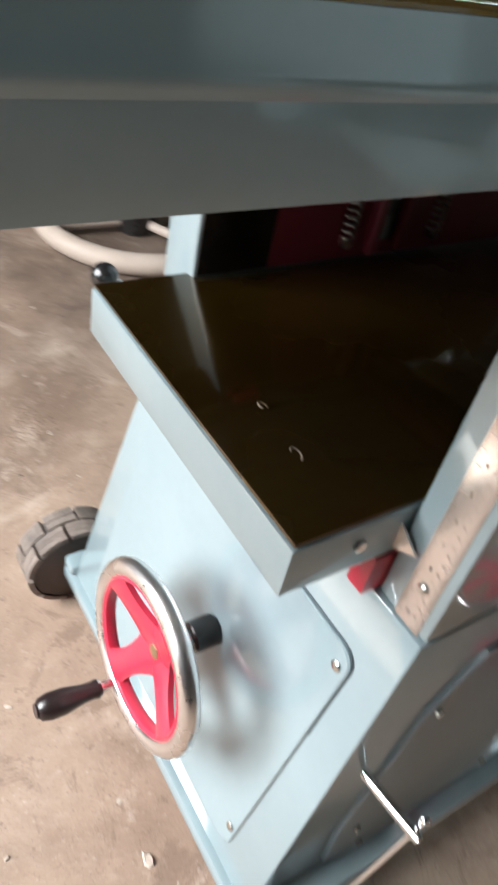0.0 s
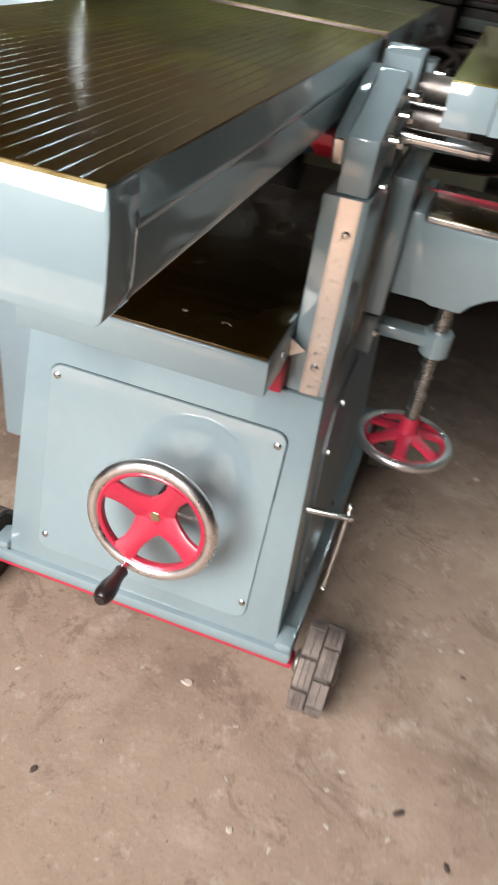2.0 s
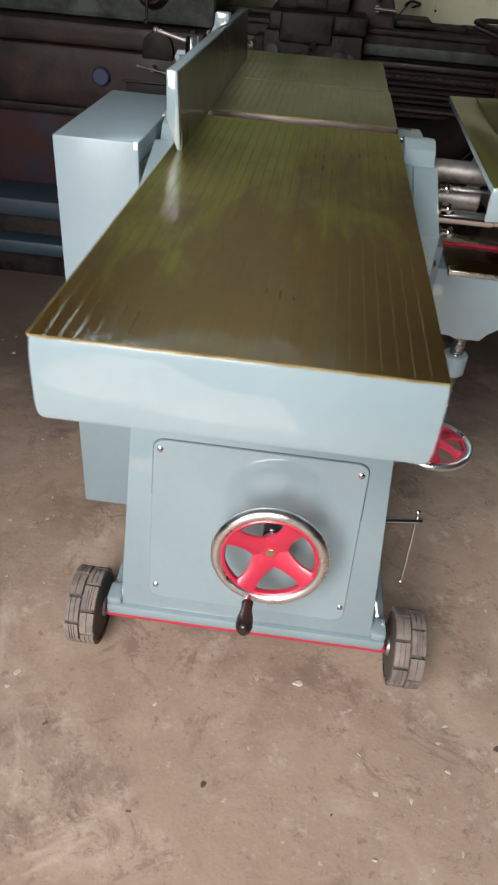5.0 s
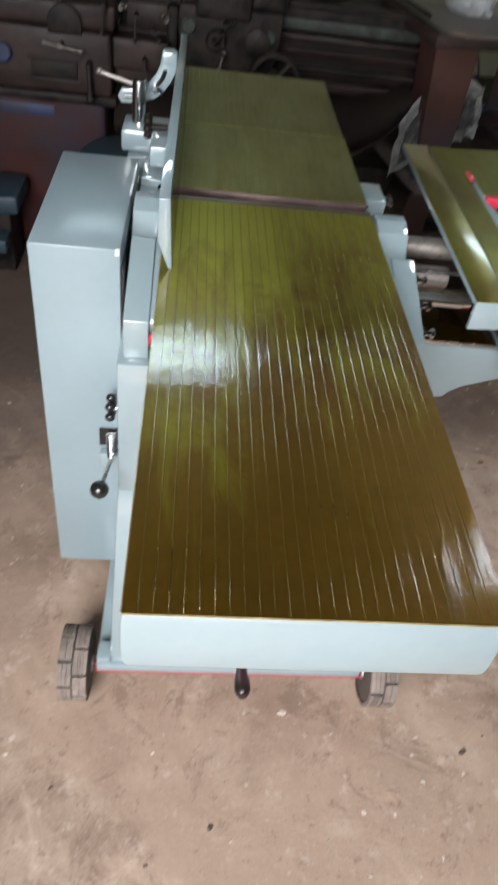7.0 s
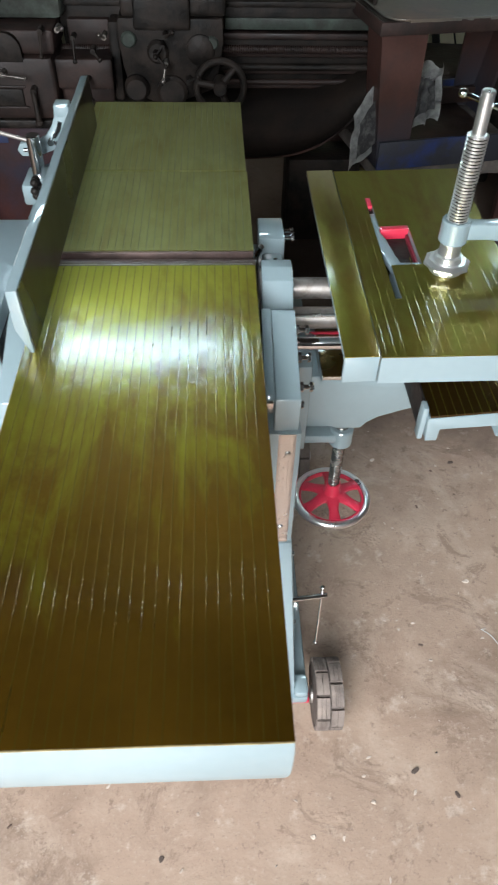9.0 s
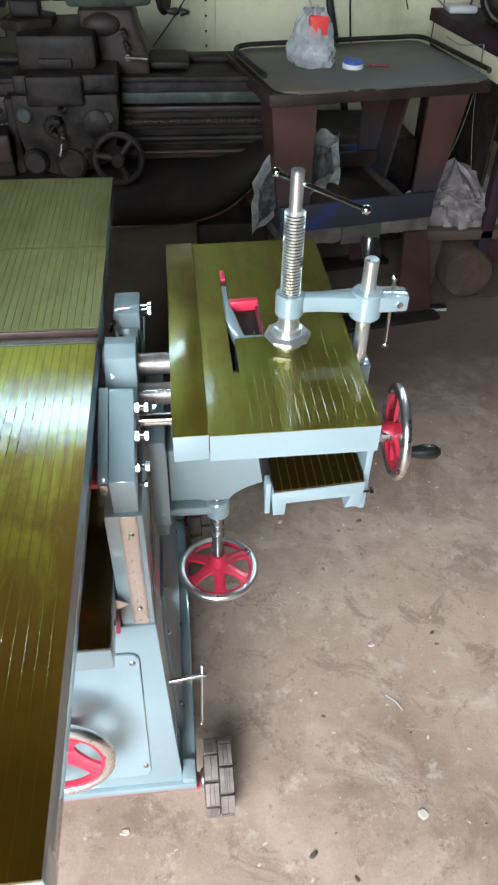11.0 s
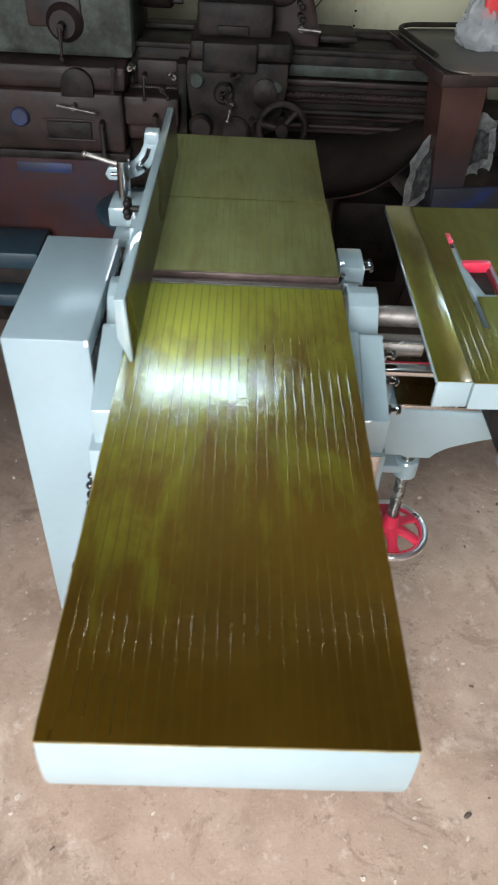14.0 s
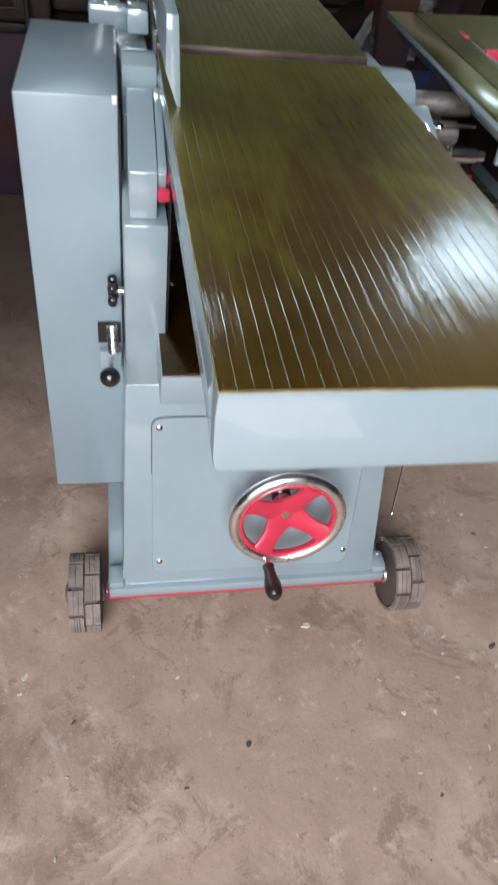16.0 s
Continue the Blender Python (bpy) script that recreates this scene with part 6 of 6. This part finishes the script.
# red bench with motor at the far side
bench = thing("red_bench", (1.8, 2.75, 0), "oxide red wooden bench with a pale end board", "bench")
bm = bmesh.new()
prism(bm, [(1.42, 3.17), (1.505, 2.38), (2.3, 2.38), (2.3, 3.17)], 0.893, 0.94, "z", 0.004)
part("bench_top", bm, REDIRON, bench)
bm = bmesh.new()
prism(bm, [(1.428, 3.12), (1.498, 2.46), (1.510, 2.46), (1.440, 3.12)], 0.815, 0.8925, "z", 0.002)
part("end_board", bm, WALL, bench, "pale board below the top")
for x, y in ((1.435, 3.105), (1.525, 2.40), (2.24, 2.40), (2.24, 3.10)):
    part("bench_leg", B(x, x + 0.05, y, y + 0.05, 0.0, 0.8925, 0.003), REDIRON, bench)
# added dark sheet for the darkness under the bench; no panel known there
part("dark_backing", prism(bmesh.new(), [(1.436, 3.10), (1.506, 2.47), (1.518, 2.47), (1.448, 3.10)], 0.10, 0.8145, "z", 0.002), GRIME, bench, "dark backing below the bench's end board")
part("side_panel", B(1.605, 1.80, 2.47, 2.49, 0.12, 0.66, 0.004), REDIRON, bench, "dark red panel")
part("bench_shelf", B(1.55, 2.24, 2.495, 3.1, 0.60, 0.63, 0.003), GRIME, bench)
motor = thing("electric_motor", (1.62, 2.80, 0.9405), "round black motor standing on the red bench", "motor")
MA, MB = Vector((1.565, 2.67, 1.085)), Vector((1.665, 2.93, 1.085))
part("motor_body", turned(bmesh.new(), MA, MB, [(0, 0.118), (0.05, 0.132), (0.10, 0.135), (0.9, 0.135), (1, 0.12)], 40), BLACK, motor)
d = (MB - MA).normalized()
part("motor_face", turned(bmesh.new(), MA - d * 0.012, MA - d * 0.0005, [(0, 0.085), (0.6, 0.105), (1, 0.110)], 36), GRIME, motor)
part("motor_hub", turned(bmesh.new(), MA - d * 0.040, MA - d * 0.0125, [(0, 0.022), (0.4, 0.034), (1, 0.040)], 24), GRIME, motor)
part("motor_foot", B(1.55, 1.70, 2.72, 2.88, 0.9405, 0.956, 0.003), GRIME, motor)
router = thing("network_router", (1.51, 3.08, 0.9405), "small white network router with two dark aerials on the bench", "router")
part("router_body", B(1.455, 1.575, 3.03, 3.12, 0.9405, 0.968, 0.010, seg=3), WHITEPL, router)
part("aerial", rod((1.452, 3.10, 0.955), (1.424, 3.09, 1.110), 0.0035, 8), WIRE, router, "dark upright aerial")
part("aerial", rod((1.452, 3.07, 0.955), (1.33, 3.06, 1.040), 0.0035, 8), WIRE, router, "dark leaning aerial")
rag = solo("blue_rag", sheet([(1.585, 2.452, 0.58), (1.580, 2.458, 0.80)], [(1.66, 2.45, 0.60), (1.67, 2.458, 0.82)], 0.02, 5.0), mat("faded_blue_cloth", (0.12, 0.14, 0.26), 0.9, vary=0.25, scale=20), "faded blue rag hanging on the bench", "rag")

# cables on the wall and down to the floor
cables = [([(0.76, 3.38, 1.62), (0.578, 3.41, 1.206), (0.477, 3.42, 1.05), (0.36, 3.42, 0.886), (0.24, 3.40, 0.745)], 0.0026, CABLE),
          ([(0.335, 3.40, 0.872), (0.36, 3.39, 0.892), (0.405, 3.39, 0.884), (0.37, 3.40, 0.868)], 0.005, CABLE),
          ([(0.64, 3.435, 1.55), (0.775, 3.435, 1.207), (0.97, 3.435, 0.877)], 0.0016, WIRE),
          ([(1.07, 3.43, 1.6), (1.109, 3.43, 1.21), (1.15, 3.43, 0.766), (1.26, 3.43, 0.42)], 0.0045, CABLE),
          ([(1.14, 3.43, 1.6), (1.282, 3.43, 1.211), (1.351, 3.43, 1.012), (1.402, 3.43, 0.886)], 0.0025, CABLE),
          ([(1.85, 3.0, 1.28), (1.66, 3.0, 1.20), (1.56, 3.02, 1.10), (1.545, 3.05, 0.97)], 0.004, CABLE)]
for pts, r, m in cables:
    solo("cable", path_tube(curve(pts), r, 8), m, "thin dark cable hanging against the pale green wall", "cable", "cables on the far wall")
# a frayed strap that widens downwards
strap = thing("hanging_strap", (1.0, 3.43, 0.40), "black frayed strap hanging down the pale green wall", "strap")
for (x0, z0, r0), (x1, z1, r1) in (((0.994, 1.60, 0.004), (0.997, 1.21, 0.006)), ((0.997, 1.2095, 0.006), (1.040, 0.90, 0.017)), ((1.040, 0.8995, 0.017), (1.168, 0.405, 0.019)), ((0.984, 1.05, 0.003), (0.985, 0.93, 0.010))):
    part("strap_length", turned(bmesh.new(), (x0, 3.428, z0), (x1, 3.428, z1), [(0, r0), (0.5, (r0 + r1) / 2), (1, r1)], 10), CABLE, strap)
solo("loose_wire", path_tube(curve([(0.60, 3.438, 1.5), (0.867, 3.438, 1.208), (1.011, 3.438, 1.067), (1.207, 3.438, 0.935)]), 0.002, 6), WIRE, "thin grey wire strung across the pale green wall", "wire", "wires at the bench")
for pts in ([(1.475, 2.66, 0.915), (1.455, 2.60, 0.80), (1.40, 2.52, 0.66), (1.345, 2.47, 0.55)], [(1.475, 2.655, 0.91), (1.465, 2.60, 0.70), (1.475, 2.50, 0.45), (1.46, 2.40, 0.305)], [(1.40, 2.86, 0.895), (1.43, 2.78, 0.885), (1.475, 2.66, 0.91)]):
    solo("loose_wire", path_tube(curve(pts), 0.0016, 6), WIRE, "thin grey wire hanging from the bench", "wire", "wires at the bench")

# pale ring wheel lying on the floor, and low painted plates by the lathe
wh = thing("ring_wheel", (-1.42, 1.06, 0), "pale dusty iron ring wheel lying on the floor", "wheel")
wm = Matrix.Translation((-1.42, 1.06, 0.031))
pale = mat("pale_dusty_iron", (0.46, 0.37, 0.31), 0.6, vary=0.12, scale=8)
part("rim", ring(wm, 0.27, 0.03, 56, 12), pale, wh)
for k in range(3):
    a = 0.5 + k * 2.094
    part("spoke", rod((-1.42, 1.06, 0.031), (-1.42 + 0.25 * math.cos(a), 1.06 + 0.25 * math.sin(a), 0.031), 0.014, 12), pale, wh)
part("hub", rod((-1.42, 1.06, 0.0), (-1.42, 1.06, 0.09), 0.055, 24, 0.006), BLACK, wh, "black hub")
steps = thing("step_box", (-1.0, 2.05, 0), "dark wooden step box with two blue painted boards", "step box")
part("box_body", B(-1.30, -0.74, 2.02, 2.17, 0.0, 0.235, 0.006), GRIME, steps)
TEAL = mat("teal_paint", (0.016, 0.037, 0.053), 0.55, vary=0.25, scale=8, dirt=(0.024, 0.03, 0.036), dirt_amount=0.6, dirt_scale=8)
part("tread_board", B(-1.32, -0.70, 1.98, 2.18, 0.2355, 0.300, 0.012), TEAL, steps, "blue painted board")
part("tread_board", B(-1.32, -0.74, 1.93, 2.0195, 0.115, 0.165, 0.010), TEAL, steps, "blue painted board")
stool = thing("round_stool", (-0.32, 2.05, 0), "round teal-painted stool top on a dark drum", "stool")
part("stool_top", turned(bmesh.new(), (-0.32, 2.03, 0.440), (-0.32, 2.03, 0.466), [(0, 0.155), (0.2, 0.168), (0.75, 0.170), (1, 0.160)], 40), TEAL, stool, "teal painted round top")
part("stool_drum", turned(bmesh.new(), (-0.32, 2.03, 0.0), (-0.32, 2.03, 0.4395), [(0, 0.115), (0.03, 0.12), (0.32, 0.118), (0.34, 0.123), (0.36, 0.118), (0.97, 0.12), (1, 0.115)], 28), GRIME, stool)

# crumbs of cement, wood chips and bright swarf on the floor
def litter(name, count, size, material, label, category, seed):
    rnd = random.Random(seed)
    bm = bmesh.new()
    for _ in range(count):
        x, y = rnd.uniform(-1.1, 1.7), rnd.uniform(-0.75, 1.6)
        if -0.4 < x < 0.45 and 0.35 < y < 1.2:
            continue
        a, s, t = rnd.uniform(0, 6.28), size * rnd.uniform(0.4, 1.3), rnd.uniform(0.25, 0.7)
        m = Matrix.Translation((x, y, 0)) @ Matrix.Rotation(a, 4, "Z") @ Matrix.Rotation(rnd.uniform(-0.25, 0.25), 4, "X")
        lo = [bm.verts.new(m @ Vector((s * c * rnd.uniform(0.7, 1.2), s * t * d * rnd.uniform(0.7, 1.2), -0.0005))) for c, d in ((-1, -1), (1, -1), (1, 1), (-1, 1))]
        hi = [bm.verts.new(m @ Vector((s * 0.7 * c, s * t * 0.7 * d, s * rnd.uniform(0.3, 0.7)))) for c, d in ((-1, -1), (1, -1), (1, 1), (-1, 1))]
        bm.faces.new(hi)
        for k in range(4):
            bm.faces.new((lo[k], lo[(k + 1) % 4], hi[(k + 1) % 4], hi[k]))
    return solo(name, bm, material, label, category, kind="stuff", smooth=0)


litter("cement_crumb", 420, 0.0042, mat("pale_cement_crumb", (0.42, 0.34, 0.28), 0.9, vary=0.2, scale=30), "pale crumbs of cement scattered over the floor", "crumbs", 3)
litter("wood_chip", 26, 0.0045, mat("dark_wood_chip", (0.13, 0.085, 0.065), 0.9, vary=0.3, scale=30), "small dark chips scattered over the floor", "chips", 5)
litter("swarf", 70, 0.0035, CHROME, "bright metal swarf glinting on the floor", "swarf", 9)

# single chips that lie about the machine's feet
PALECHIP = mat("pale_plaster_chip", (0.50, 0.41, 0.345), 0.85, vary=0.15, scale=60, bump=0.3, bump_scale=200)
DARKCHIP = mat("dark_oily_crumb", (0.075, 0.052, 0.042), 0.8, vary=0.3, scale=60, bump=0.3, bump_scale=200)


def chip(x, y, size, flat, turn, material, label):
    """A broken flake: a ragged outline with a smaller, lower-cut top."""
    rnd = random.Random(int(1000 * x + 77 * y * 100))
    bm = bmesh.new()
    n = 9
    lo, hi = [], []
    for k in range(n):
        a = 2 * math.pi * k / n
        r = size * rnd.uniform(0.7, 1.15)
        p = Matrix.Rotation(turn, 4, "Z") @ Vector((r * math.cos(a), flat * r * math.sin(a), 0))
        lo.append(bm.verts.new((x + p.x, y + p.y, 0.0)))
        hi.append(bm.verts.new((x + 0.75 * p.x, y + 0.75 * p.y, size * rnd.uniform(0.22, 0.36))))
    bm.faces.new(list(reversed(lo)))
    bm.faces.new(hi)
    for k in range(n):
        bm.faces.new((lo[k], lo[(k + 1) % n], hi[(k + 1) % n], hi[k]))
    return solo("floor_chip", bm, material, label, "chip", "chips on the floor", smooth=0)


for x, y, size, flat, turn in ((0.127, 0.369, 0.0125, 0.55, 0.0), (0.404, 0.322, 0.006, 0.5, 0.5), (0.488, 0.250, 0.006, 0.6, 1.0), (0.410, 0.097, 0.006, 0.4, 1.5), (0.388, 0.285, 0.005, 0.6, 0.2), (0.332, 0.171, 0.006, 0.6, 1.4),
                               (0.736, 0.347, 0.014, 0.8, 0.4), (0.720, 0.748, 0.010, 0.7, 0.3), (0.793, 0.505, 0.006, 0.6, 1.1), (0.550, 1.172, 0.008, 0.7, 0.7), (0.720, 0.590, 0.005, 0.6, 0.1), (-0.407, 0.307, 0.008, 0.7, 0.9),
                               (-0.414, 0.275, 0.006, 0.6, 0.3), (-0.135, 0.282, 0.006, 0.6, 0.8), (0.272, 0.175, 0.007, 0.7, 0.4), (0.561, 0.633, 0.006, 0.5, 0.0)):
    chip(x, y, size, flat, turn, PALECHIP, "pale broken flake of plaster on the concrete floor")
for x, y, size, flat, turn in ((0.497, 0.293, 0.012, 0.45, 0.5), (-0.022, 0.147, 0.007, 0.7, 0.9), (0.779, 1.157, 0.010, 0.6, 0.2), (0.882, 0.770, 0.009, 0.6, 0.8), (0.574, 0.243, 0.008, 0.5, 2.0)):
    chip(x, y, size, flat, turn, DARKCHIP, "dark oily crumb on the concrete floor")
# bright scratch of metal wire on the floor
solo("wire_scrap", path_tube(curve([(0.722, 0.612, 0.0015), (0.741, 0.594, 0.002), (0.752, 0.572, 0.0015)], 6), 0.0013, 6), WHITEPL, "thin pale scrap of wire on the floor", "wire")

# shavings left on the thicknessing bed
for k, (x, y, turn) in enumerate(((0.092, 0.443, 0.3), (0.037, 0.449, 1.4))):
    bm = path_tube([(x + 0.006 * (1 - 0.2 * k) * math.cos(turn + a * 0.5), y + 0.004 * math.sin(turn + a * 0.5), 0.6222 + 0.0004 * a) for a in range(9)], 0.0008, 6)
    solo("wood_shaving", bm, SHAVING, "small pale curled wood shaving on the oiled bed", "wood shaving", "shavings on the bed")
